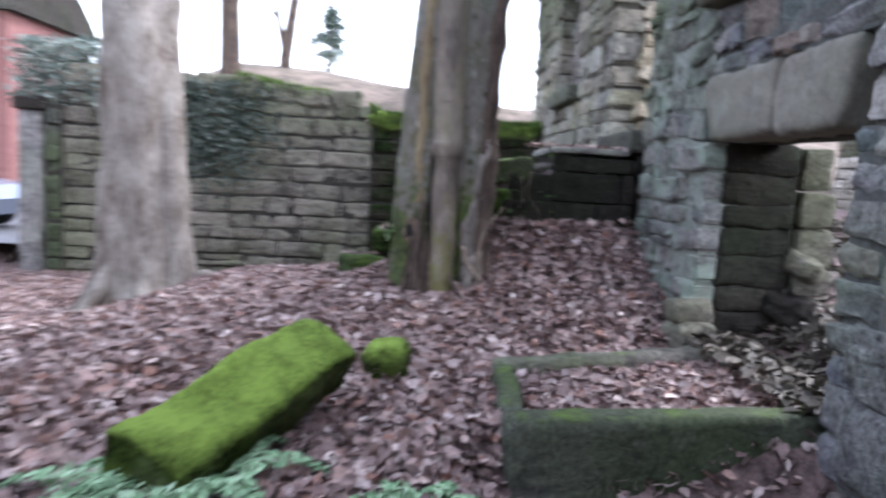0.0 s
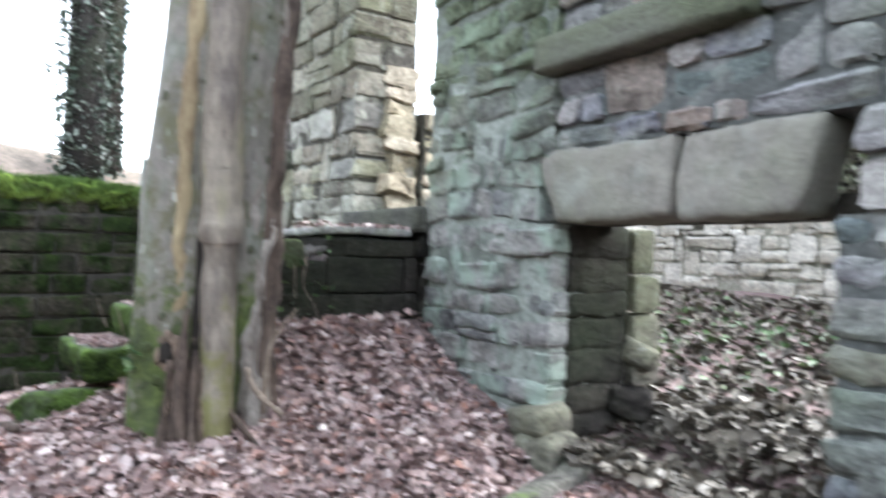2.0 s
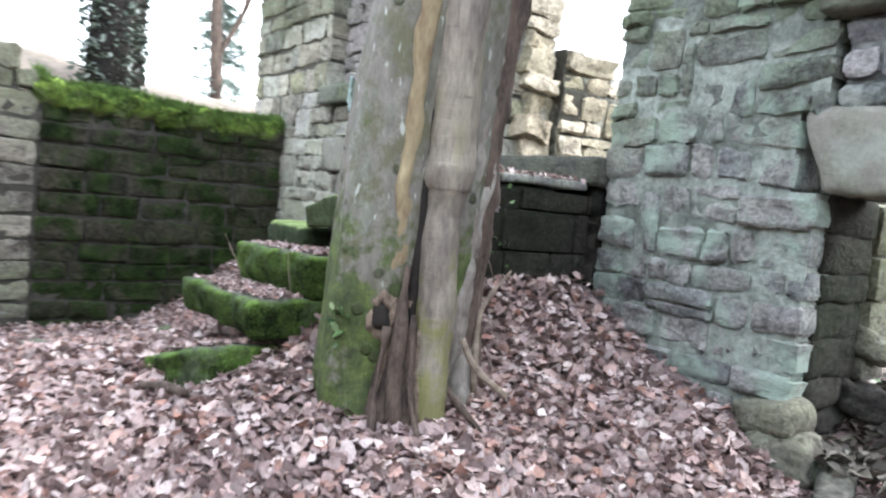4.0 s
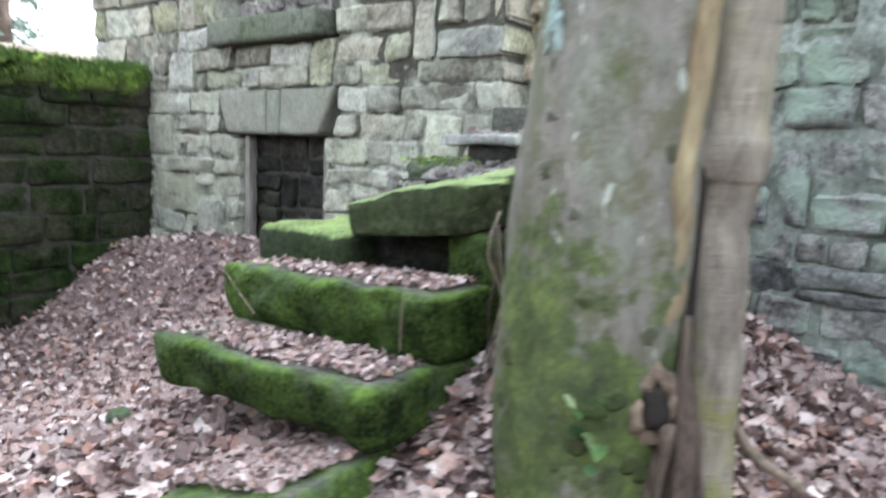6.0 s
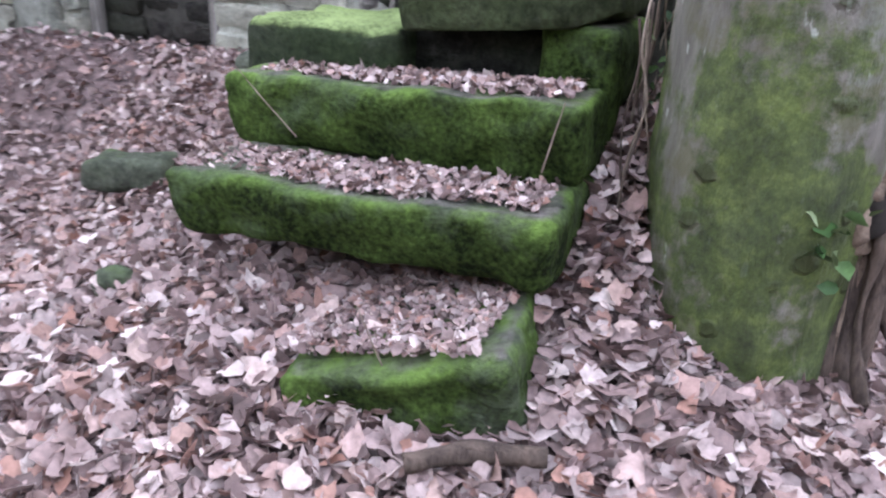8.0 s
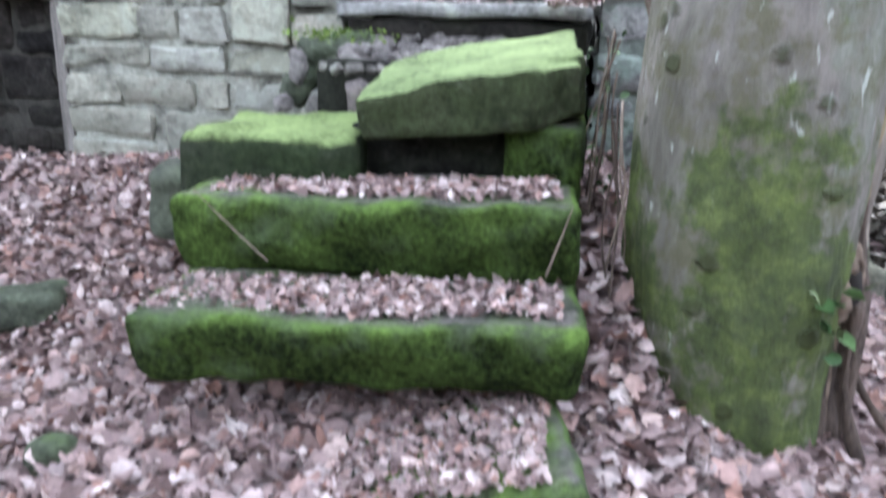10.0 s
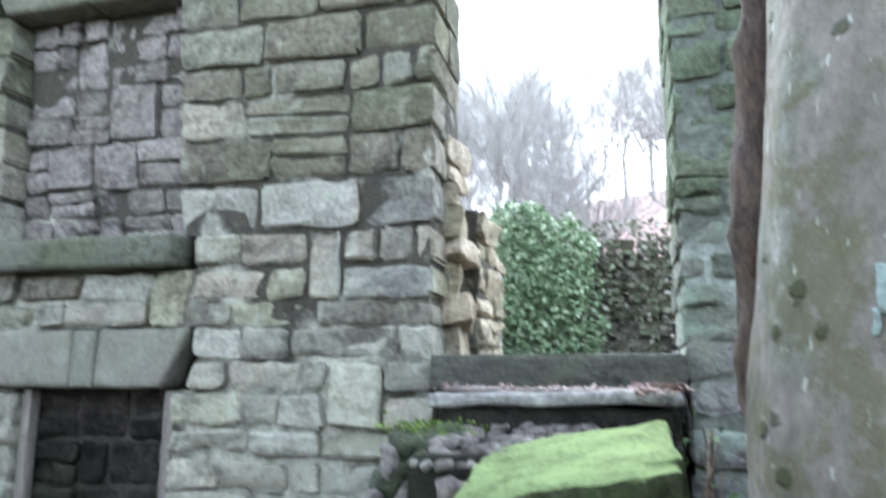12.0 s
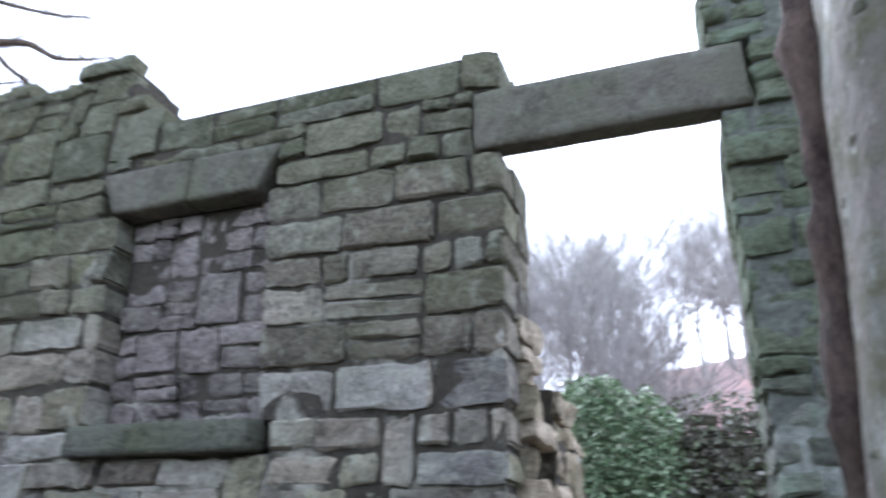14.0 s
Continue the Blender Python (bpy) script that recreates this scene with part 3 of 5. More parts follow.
ground = part("ground", sheet(-14, 14, -14, 0.26, 0.15, lambda x, y: ground_z(x, y) if x > -4.0 and y > -9 else far_ground(x, y)), MAT_SOIL, smooth=True)
tagged(ground, "dark soil ground under a carpet of fallen leaves", "ground", kind="structure")
inner_ground = part("ground_within", sheet(-6, 10, 0.26, 9, 0.2, ground_z), MAT_SOIL, smooth=True)
tagged(inner_ground, "leafy rubble ground within the ruined walls", "ground", kind="structure")
plain = part("ground_far", sheet(-400, 400, -400, 400, 20, lambda x, y: -1.6), MAT_GRASS)
tagged(plain, "rough grassland reaching to the horizon", "ground", kind="structure")


# ---- rubble walls ----
def courses(keys, rng, lo=0.17, hi=0.27):
    zs = [keys[0]]
    for a, b in zip(keys, keys[1:]):
        n = max(1, round((b - a) / rng.uniform(lo, hi)))
        cut = [a + (b - a) * (i + (rng.uniform(-0.16, 0.16) if 0 < i < n else 0)) / n for i in range(1, n + 1)]
        zs += cut
    return zs


def lay(zs, u0, u1, holes, top, rng, lens=(0.2, 0.55), bottom=None, mixed=0.24):
    """Blocks (u0, u1, z0, z1, at_edge) of a wall in courses, kept clear of the holes (u0, u1, z0, z1) and under top(u)."""
    out, spans_out, taken = [], [], []
    for n, (z0, z1) in enumerate(zip(zs, zs[1:])):
        mid = (z0 + z1) / 2
        spans = [(u0, u1)]
        high, taken = taken, []
        for a, b, c, d in holes:
            if c < mid < d:
                spans = [q for s in spans for q in ((s[0], min(s[1], a)), (max(s[0], b), s[1])) if q[1] - q[0] > 0.03]
        for a, b in spans:
            cells = max(1, round((b - a) / 0.1))
            run = None
            for q in range(cells + 1):
                u = a + (b - a) * q / cells
                if q < cells and z1 - 0.03 <= min(top(u - 0.1), top(u + 0.05), top(u + 0.2)):
                    run = u if run is None else run
                elif run is not None:
                    spans_out.append((run, u, z0, z1))
                    run = None
        for a, b in high:
            spans = [q for s in spans for q in ((s[0], min(s[1], a)), (max(s[0], b), s[1])) if q[1] - q[0] > 0.03]
        for a, b in spans:
            u = a
            while u < b - 0.001:
                w = rng.uniform(*lens) * (0.8 + 0.9 * (z1 - z0))
                if b - (u + w) < lens[0] * 0.6:
                    w = b - u
                if z1 - 0.06 <= top(u + w / 2) and (bottom is None or z1 > bottom(u + w / 2) - 0.1):
                    at_left = abs(u - a) < 1e-4 and not any(abs(a - q[1]) < 1e-4 for q in high)
                    at_right = abs(u + w - b) < 1e-4 and not any(abs(b - q[0]) < 1e-4 for q in high)
                    edge = 1 if at_right else (-1 if at_left else 0)
                    z2 = zs[n + 2] if n + 2 < len(zs) else None
                    if not edge and z2 and z2 - z0 < 0.5 and rng.random() < mixed and z2 < top(u) and not any(a - 0.02 < u + w and b + 0.02 > u and c < z2 - 0.01 and d > z1 for a, b, c, d in holes):
                        taken.append((u, u + w))
                        out.append((u, u + w, z0, z2, 0))
                    elif not edge and rng.random() < mixed and z1 - z0 > 0.17:
                        zm = z0 + (z1 - z0) * rng.uniform(0.4, 0.6)
                        out.append((u, u + w, z0, zm, edge))
                        out.append((u, u + w, zm, z1, edge))
                    else:
                        out.append((u, u + w, z0, z1, edge))
                u += w
    return out, spans_out


def rubble_wall(name, label, core_mat, stone_mat, spec, place, depth, near, rng, gap=0.004, wave=0.035, category="wall", backing=(), damp_shade=lambda a, b: False, joint=0.022, pillow=1.0):
    """spec: from lay(). place maps (u, v, z) to the world. near(u, z): whether a stone is one of those passed closest."""
    blocks, spans = spec
    cut = 0.035 if depth > 0.5 else 0.0
    core = joined([[[Vector(place(*p)) for p in box(a, b, 0.24 if (a, b, c, d) in backing else joint, depth, c, d)[0]], box(a, b, 0, depth, c, d)[1]] for a, b, c, d in [(s[0] + cut, s[1] - cut, s[2], s[3]) for s in spans] + list(backing)])
    wall = part(name, core, core_mat)
    tagged(wall, label, category, kind="structure")
    rest, count = [], 0
    for a, b, c, d, edge in blocks:
        dz0 = wave * noise.noise((a * 0.8, c * 2.0, 3.0))
        dz1 = wave * noise.noise((b * 0.8, c * 2.0, 3.0))
        low = damp_shade(a, b) and edge
        dd = 0.13 if low else min(0.34, depth - 0.02) if edge and rng.random() < 0.6 else 0.16
        v, f = block(a + gap, b - gap, c + gap, d - gap, dd if not edge or low else max(dd, 0.24), rng, proud=rng.choice((-0.012, 0.0, 0.008, 0.014, 0.032)) + rng.uniform(-0.004, 0.006), pillow=pillow)
        v = [(u, w, z + dz0 + (dz1 - dz0) * (u - a) / max(b - a, 0.01)) for u, w, z in v]
        geo = [Vector(place(*p)) for p in v], f
        if edge and depth > 0.5:
            lo, hi = (a + 0.004, a + 0.3) if edge < 0 else (b - 0.3, b - 0.004)
            y0 = (dd if low else max(dd, 0.24)) + 0.008
            bv, bf = rounded_box(((lo + hi) / 2 + rng.uniform(-0.012, 0.012), (y0 + depth) / 2, (c + d) / 2), (0.148, (depth - y0) / 2 + 0.004, (d - c) / 2 + (0.006 if damp_shade(a, b) else -gap)), 0.035 if damp_shade(a, b) else 0.02, 4 if damp_shade(a, b) else 2, 0.022 if damp_shade(a, b) else 0.008, 6, None, a + c)
            geo_b = [Vector(place(*p)) for p in bv], bf
            # low opening's sides: damp stone, the recess's shade put into its colour
            part("stone", geo_b, MAT_NEARBLACK if damp_shade(a, b) else stone_mat, wall, smooth=True) if near(a, c) or damp_shade(a, b) else rest.append(geo_b)
        if near((a + b) / 2, (c + d) / 2) and count < 290:
            part("stone", geo, stone_mat, wall, smooth=True)
            count += 1
        else:
            rest.append(geo)
    if rest:
        tagged(part("stones", joined(rest), stone_mat, wall, smooth=True), kind="stuff")
    return wall


def stone_of(name, label, category, center, half, mat, parent=None, r=0.02, n=5, rough=0.008, turn=None, seed=1.0, scale=5.0):
    geo = rounded_box(center, half, r, n, rough, scale, turn, seed)
    ob = part(name, geo, mat, parent, label if parent else "", smooth=True)
    if parent is None:
        tagged(ob, label, category)
    return ob


FRONT = 0.62          # thickness of the house wall
# openings of the house wall: blocked window, blocked cellar door, doorway, low opening
WINDOW = (-3.02, -1.68, 2.28, 3.93)
CELLAR = (-2.72, -1.62, 0.2, 1.345)
DOOR = (0.0, 1.28, 0.6, 3.93)
LOW = (2.7, 4.24, -0.2, 1.395)


def lean(u, z):
    """The blocked window and the stones round it have settled sideways."""
    return u - 0.085 * (z - 2.9) * smoothstep(-0.8, -1.7, u) * smoothstep(1.75, 2.25, z) * smoothstep(5.6, 4.6, z)


def front_place(u, v, z):
    return (lean(u, z), v, z)


def top_left(u):
    if u < -3.3:
        return 5.52 + 0.05 * math.sin(u * 5)
    if u < -2.4:
        return 5.52 - 0.8 * smoothstep(-3.4, -2.45, u)
    return 4.73 + 0.02 * math.sin(u * 7)


def top_right(u):
    return 5.1 if u < 2.2 else 5.6


rng = random.Random(4)
zs = courses([-0.6, 0.2, 1.345, 1.72, 2.07, 2.28, 3.93, 4.31, 4.42, 4.73, 5.55], rng, 0.17, 0.27)
holes = [WINDOW, CELLAR, (-3.0, -1.5, 1.345, 1.72), (-3.1, -1.58, 2.07, 2.28), (-3.2, -1.6, 3.93, 4.31), (-0.2, 2, 3.93, 4.4)]
spec = lay(zs, -5.45, 0.0, holes, top_left, rng, (0.2, 0.66))
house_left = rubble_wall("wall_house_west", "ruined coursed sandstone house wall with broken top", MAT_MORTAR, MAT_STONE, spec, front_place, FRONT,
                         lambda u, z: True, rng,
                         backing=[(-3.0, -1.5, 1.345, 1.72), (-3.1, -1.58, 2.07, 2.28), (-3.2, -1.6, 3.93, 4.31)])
rng = random.Random(9)
holes = [LOW, (2.55, 4.34, 1.395, 1.8), (2.6, 3.95, 2.23, 2.43), (-0.2, 1.5, 3.93, 4.42)]
zs = courses([-0.6, 0.3, 1.395, 1.8, 2.23, 2.43, 3.93, 4.42, 5.7], rng, 0.1, 0.19)
spec = lay(zs, 1.28, 2.68, holes, top_right, rng, (0.14, 0.48), mixed=0.05)
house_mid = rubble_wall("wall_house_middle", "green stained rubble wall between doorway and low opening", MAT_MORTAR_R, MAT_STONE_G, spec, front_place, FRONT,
                        lambda u, z: True, rng, damp_shade=lambda a, b: b > 2.66, wave=0.08, joint=0.012, pillow=0.9)
zs = courses([-0.6, 0.3, 1.395, 1.8, 2.23, 2.43, 3.93, 4.42, 5.7], rng, 0.16, 0.26)
spec = lay(zs, 2.68, 12.0, holes, top_right, rng, (0.18, 0.6))
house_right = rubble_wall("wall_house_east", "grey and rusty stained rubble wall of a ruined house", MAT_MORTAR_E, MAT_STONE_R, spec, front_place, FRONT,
                          lambda u, z: u < 6.5 and z < 5, rng,
                          backing=[(2.7, 3.95, 2.23, 2.43)], damp_shade=lambda a, b: 4.2 < a < 4.26, pillow=1.15, joint=0.02)
# masonry under the doorway
rng = random.Random(3)
spec = lay(courses([-0.4, 1.36], rng), 0.0, 1.28, [], lambda u: 9, rng)
rubble_wall("wall_below_doorway", "dark stone walling beneath the doorway", MAT_MORTAR_DARK, MAT_NEARBLACK, spec, front_place, FRONT, lambda u, z: False, rng)

# blocked window and cellar door: stones set back in the reveals
rng = random.Random(21)
a, b, c, d = WINDOW
spec = lay(courses([c, d], rng, 0.17, 0.24), a, b, [], lambda u: 9, rng, (0.18, 0.42))
window_infill = rubble_wall("wall_window_blocking", "paler stones blocking a former window", MAT_MORTAR, MAT_INFILL, spec,
                            lambda u, v, z: (lean(u, z), v + 0.2, z), 0.3, lambda u, z: True, rng, wave=0.0, joint=0.01, pillow=0.7)
a, b, c, d = CELLAR
spec = lay(courses([c - 0.2, d], rng, 0.12, 0.19), a, b, [], lambda u: 9, rng, (0.2, 0.45))
cellar_infill = rubble_wall("wall_cellar_blocking", "dark stones blocking a low cellar doorway", MAT_MORTAR_DARK, MAT_NEARBLACK, spec,
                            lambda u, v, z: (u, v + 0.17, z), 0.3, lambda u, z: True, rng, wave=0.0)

# dressed stones
house_dress = [("lintel", "flat dressed sandstone lintel block over blocked window", (-2.86, 0.1, 4.12), (0.385, 0.12, 0.185), 0),
               ("lintel", "flat dressed sandstone lintel block over blocked window", (-2.12, 0.1, 4.12), (0.345, 0.12, 0.185), 1),
               ("lintel", "tapered pale lintel block over cellar door", (-2.655, 0.1, 1.535), (0.315, 0.115, 0.18), 2),
               ("lintel", "narrow pale keystone over cellar door", (-2.25, 0.1, 1.53), (0.085, 0.11, 0.178), 3),
               ("lintel", "tapered pale lintel block over cellar door", (-1.875, 0.1, 1.535), (0.275, 0.115, 0.18), 4)]
FLARE = {0: -1, 1: 1, 2: -1, 3: 0, 4: 1}
for nm, lab, cen, half, sd in house_dress:
    v, f = rounded_box(cen, half, 0.02, 5, 0.006, 5.0, None, sd)
    for q in v:
        side = (q.x - cen[0]) / half[0] * FLARE[sd]
        if side > 0:
            q.x += FLARE[sd] * 0.09 * min(1, side) * (q.z - cen[2]) / half[2]
    tagged(part(nm, (v, f), MAT_LINTEL if cen[2] < 2 else MAT_LINTEL_OLD, smooth=True), lab, "lintel")
stone_of("lintel", "long plain dressed sandstone lintel spanning the doorway", "lintel", (0.64, 0.06, 4.165), (0.84, 0.085, 0.22), MAT_LINTEL_OLD, r=0.014, rough=0.006, n=8, seed=5)
for k, (x0, x1, left, right) in enumerate([(2.6, 3.5, -0.07, 0.02), (3.53, 4.17, 0.02, 0.07)]):
    v, f = rounded_box(((x0 + x1) / 2, 0.13, 1.6), ((x1 - x0) / 2, 0.14, 0.205), 0.04, 8, 0.022, 4.0, None, k + 6)
    for q in v:
        side = (q.x - x0) / (x1 - x0)
        q.x += (left * (1 - side) + right * side) * (q.z - 1.6) / 0.205
    tagged(part("lintel", (v, f), MAT_LINTEL, smooth=True), "great tapered grey lintel block over low opening", "lintel")
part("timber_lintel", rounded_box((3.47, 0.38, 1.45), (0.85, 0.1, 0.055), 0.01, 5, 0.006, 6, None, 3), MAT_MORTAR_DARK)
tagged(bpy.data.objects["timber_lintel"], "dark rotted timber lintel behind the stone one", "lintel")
stone_of("window_sill", "projecting green stained stone sill below blocked window", "window sill", (-2.3, 0.0, 2.175), (0.71, 0.13, 0.1), MAT_SILL, r=0.012, rough=0.004, n=6, seed=8)
stone_of("window_sill", "projecting green stained stone ledge in rubble wall", "window sill", (3.28, 0.0, 2.33), (0.67, 0.13, 0.095), MAT_SILL, r=0.012, rough=0.004, n=6, seed=9)
part("door_post", rounded_box((-1.66, 0.1, 0.78), (0.035, 0.04, 0.56), 0.008, 4, 0.004, 6, None, 2), MAT_WOOD)
tagged(bpy.data.objects["door_post"], "weathered grey timber post of the cellar doorway", "door post")
part("door_post", rounded_box((-2.69, 0.1, 0.78), (0.035, 0.04, 0.56), 0.008, 4, 0.004, 6, None, 4), MAT_WOOD)
tagged(bpy.data.objects["door_post.001"], "weathered grey timber post of the cellar doorway", "door post")

# reveals of the low opening: rough piers behind its edges
rng = random.Random(31)
pier = thing("stone_pier", "dark rubble pier forming the side of the low opening", "pier", (2.6, 0.6, 0))
z = 0.0
while z < 1.38:
    h = min(rng.uniform(0.16, 0.3), 1.4 - z)
    y = 0.63
    while y < 0.7:
        w = rng.uniform(0.2, 0.3)
        part("stone", rounded_box((2.5 + rng.uniform(-0.03, 0.03), y + w / 2, z + h / 2), (0.22, w / 2 - 0.008, h / 2 - 0.006), 0.03, 3, 0.014, 6, None, z * 9 + y), MAT_GARDEN, pier, smooth=True)
        y += w
    z += h

for k, (x, y, z, a, m) in enumerate([(2.6, 0.0, 0.26, 0.13, MAT_GARDEN), (2.68, -0.02, 0.1, 0.14, MAT_GARDEN), (2.78, 0.06, 0.02, 0.15, MAT_TROUGH), (2.7, 0.62, 0.34, 0.12, MAT_NEARBLACK), (2.68, 0.7, 0.62, 0.1, MAT_GARDEN)]):
    part("stone", rounded_box((x, y, z), (a * 1.2, a, a * 0.8), a * 0.5, 4, 0.03, 5, (0, 8 * k - 14, 13 * k), k + 70), m, pier, smooth=True)

# right of the low opening the footing spreads
footing = thing("wall_footing", "broad rough footing stones at the base of the wall", "footing", (4.7, -0.15, 0))
for i, (x, y, z, hx, hy, hz) in enumerate([(4.75, 0.14, 0.4, 0.4, 0.18, 0.17), (4.86, 0.13, 0.12, 0.46, 0.2, 0.2), (5.55, 0.0, 0.3, 0.42, 0.18, 0.2), (5.75, -0.04, 0.0, 0.5, 0.22, 0.2),
                                           (6.4, -0.06, 0.12, 0.45, 0.2, 0.22)]):
    part("stone", rounded_box((x, y, z), (hx, hy, hz), 0.09, 4, 0.035, 3.5, (0, rng.uniform(-6, 6), rng.uniform(-5, 5)), i), MAT_STONE_R, footing, smooth=True)

# ---- garden wall ----
GX = -4.2


def garden_top(u):
    # u runs along y
    return 1.87 + 0.45 * smoothstep(-2.5, -3.1, u) + 0.12 * smoothstep(-3.6, -5.0, u) + 0.03 * math.sin(u * 2.3)


rng = random.Random(12)
zs = courses([-1.2, 0.3, 1.86, 2.6], rng, 0.17, 0.27)
spec = lay(zs, -7.6, -2.7, [], garden_top, rng, (0.35, 0.8), mixed=0.06)
garden_wall = rubble_wall("wall_garden", "old coursed stone garden wall with mossy green top", MAT_MORTAR_DARK, MAT_GARDEN, spec,
                          lambda u, v, z: (GX - v, u, z), 0.45, lambda u, z: u > -5.2, rng)
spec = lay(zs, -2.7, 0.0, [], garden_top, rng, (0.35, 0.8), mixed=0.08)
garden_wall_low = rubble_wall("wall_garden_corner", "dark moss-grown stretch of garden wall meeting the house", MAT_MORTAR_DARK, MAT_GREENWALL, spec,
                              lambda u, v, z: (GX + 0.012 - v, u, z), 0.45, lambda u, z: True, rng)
# unseen wall added behind the camera to cut low sky light
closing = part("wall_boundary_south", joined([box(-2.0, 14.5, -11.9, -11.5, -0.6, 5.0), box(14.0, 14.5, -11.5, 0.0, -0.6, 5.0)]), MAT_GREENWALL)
tagged(closing, "unseen dark wall added to block low sky light", "wall", kind="structure")


# ---- scattering of small leaves and tufts ----
def leaf_cloud(name, points, size, mat, seed, tilt=0.6, fold=0.25, parent=None, aspect=0.62, normals=None):
    """Many small folded leaves in one mesh: four triangles each, lying at the points."""
    r = np.random.RandomState(seed)
    p = np.array(points, float)
    n = len(p)
    s = size[0] + (size[1] - size[0]) * r.rand(n)
    a = r.rand(n) * 2 * np.pi
    up = np.array([[0, 0, 1.0]]) if normals is None else np.array(normals, float)
    nor = up + tilt * r.randn(n, 3)
    nor /= np.linalg.norm(nor, axis=1)[:, None]
    ref = np.stack([np.cos(a), np.sin(a), 0.3 * r.randn(n)], 1)
    d = ref - nor * (ref * nor).sum(1)[:, None]
    d /= np.linalg.norm(d, axis=1)[:, None]
    e = np.cross(nor, d)
    curl = (0.15 + fold * r.rand(n)) * s
    L = s[:, None]
    w = (aspect * (0.7 + 0.6 * r.rand(n)) * s)[:, None]
    v = np.stack([p - d * L * 0.5, p - d * L * 0.08 + e * w * 0.5 + nor * curl[:, None] * 0.6, p - d * L * 0.08 - e * w * 0.5 + nor * curl[:, None] * 0.6,
                  p + nor * curl[:, None] * 0.15, p + d * L * 0.28 + e * w * 0.36 + nor * curl[:, None] * 0.9, p + d * L * 0.28 - e * w * 0.36 + nor * curl[:, None] * 0.9,
                  p + d * L * 0.5 + nor * curl[:, None] * 0.5], 1).reshape(-1, 3)
    k = 7 * np.arange(n)[:, None]
    f = np.concatenate([k + np.array([[0, 3, 1]]), k + np.array([[0, 2, 3]]), k + np.array([[1, 3, 4]]), k + np.array([[2, 5, 3]]), k + np.array([[3, 6, 4]]), k + np.array([[3, 5, 6]])], 0)
    me = bpy.data.meshes.new(name)
    me.vertices.add(len(v))
    me.vertices.foreach_set("co", v.ravel())
    me.loops.add(f.size)
    me.polygons.add(len(f))
    me.polygons.foreach_set("loop_start", np.arange(0, f.size, 3))
    me.polygons.foreach_set("loop_total", np.full(len(f), 3))
    me.loops.foreach_set("vertex_index", f.ravel().astype(int))
    me.materials.append(mat)
    me.update(calc_edges=True)
    me.validate()
    ob = new(name, me)
    if parent is not None:
        ob.parent = parent
        ob.matrix_parent_inverse = Matrix.Translation(-Vector(parent.location))
    return ob


def lobed_leaves(name, points, size, mat, seed, tilt=0.5):
    """Crumpled, lobed dead leaves in one mesh, smooth over each leaf."""
    r = np.random.RandomState(seed)
    p = np.array(points, float)
    n = len(p)
    s = (size[0] + (size[1] - size[0]) * r.rand(n))[:, None]
    nor = np.array([[0, 0, 1.0]]) + tilt * r.randn(n, 3)
    nor /= np.linalg.norm(nor, axis=1)[:, None]
    a = r.rand(n) * 2 * np.pi
    d = np.stack([np.cos(a), np.sin(a), 0.2 * r.randn(n)], 1)
    d -= nor * (d * nor).sum(1)[:, None]
    d /= np.linalg.norm(d, axis=1)[:, None]
    e = np.cross(nor, d)
    asp = (0.34 + 0.34 * r.rand(n))[:, None]
    bend, roll = 0.25 * r.randn(n)[:, None], (0.2 + 0.5 * r.rand(n))[:, None]
    cols = []
    for t, w, side in ((0, 0, 0), (0.34, 0, 0), (0.68, 0, 0), (1.0, 0, 0), (0.16, 0.75, 1), (0.32, 0.95, 1), (0.46, 0.76, 1), (0.62, 0.82, 1), (0.8, 0.48, 1),
                       (0.16, 0.75, -1), (0.32, 0.95, -1), (0.46, 0.76, -1), (0.62, 0.82, -1), (0.8, 0.48, -1)):
        wob = 1 + 0.22 * r.randn(n)[:, None] * (side != 0)
        y = w * side * asp * s * wob
        h = bend * s * (t - 0.5) ** 2 * 2 + roll * np.abs(y) * (0.6 + 0.4 * side * np.sign(bend)) + 0.03 * s * r.randn(n)[:, None]
        cols.append(p + d * s * (t - 0.5) + e * y + nor * h)
    v = np.stack(cols, 1).reshape(-1, 3)
    tri = []
    for o, flip in ((4, False), (9, True)):
        for q in ((0, 1, o), (o, 1, o + 1), (o + 1, 1, o + 2), (1, 2, o + 2), (o + 2, 2, o + 3), (o + 3, 2, o + 4), (2, 3, o + 4)):
            tri.append(q[::-1] if flip else q)
    f = (14 * np.arange(n)[:, None, None] + np.array(tri)[None]).reshape(-1, 3)
    me = bpy.data.meshes.new(name)
    me.vertices.add(len(v))
    me.vertices.foreach_set("co", v.ravel())
    me.loops.add(f.size)
    me.polygons.add(len(f))
    me.polygons.foreach_set("loop_start", np.arange(0, f.size, 3))
    me.polygons.foreach_set("loop_total", np.full(len(f), 3))
    me.loops.foreach_set("vertex_index", f.ravel().astype(int))
    me.polygons.foreach_set("use_smooth", np.ones(len(f), bool))
    me.materials.append(mat)
    me.update(calc_edges=True)
    me.validate()
    return new(name, me)


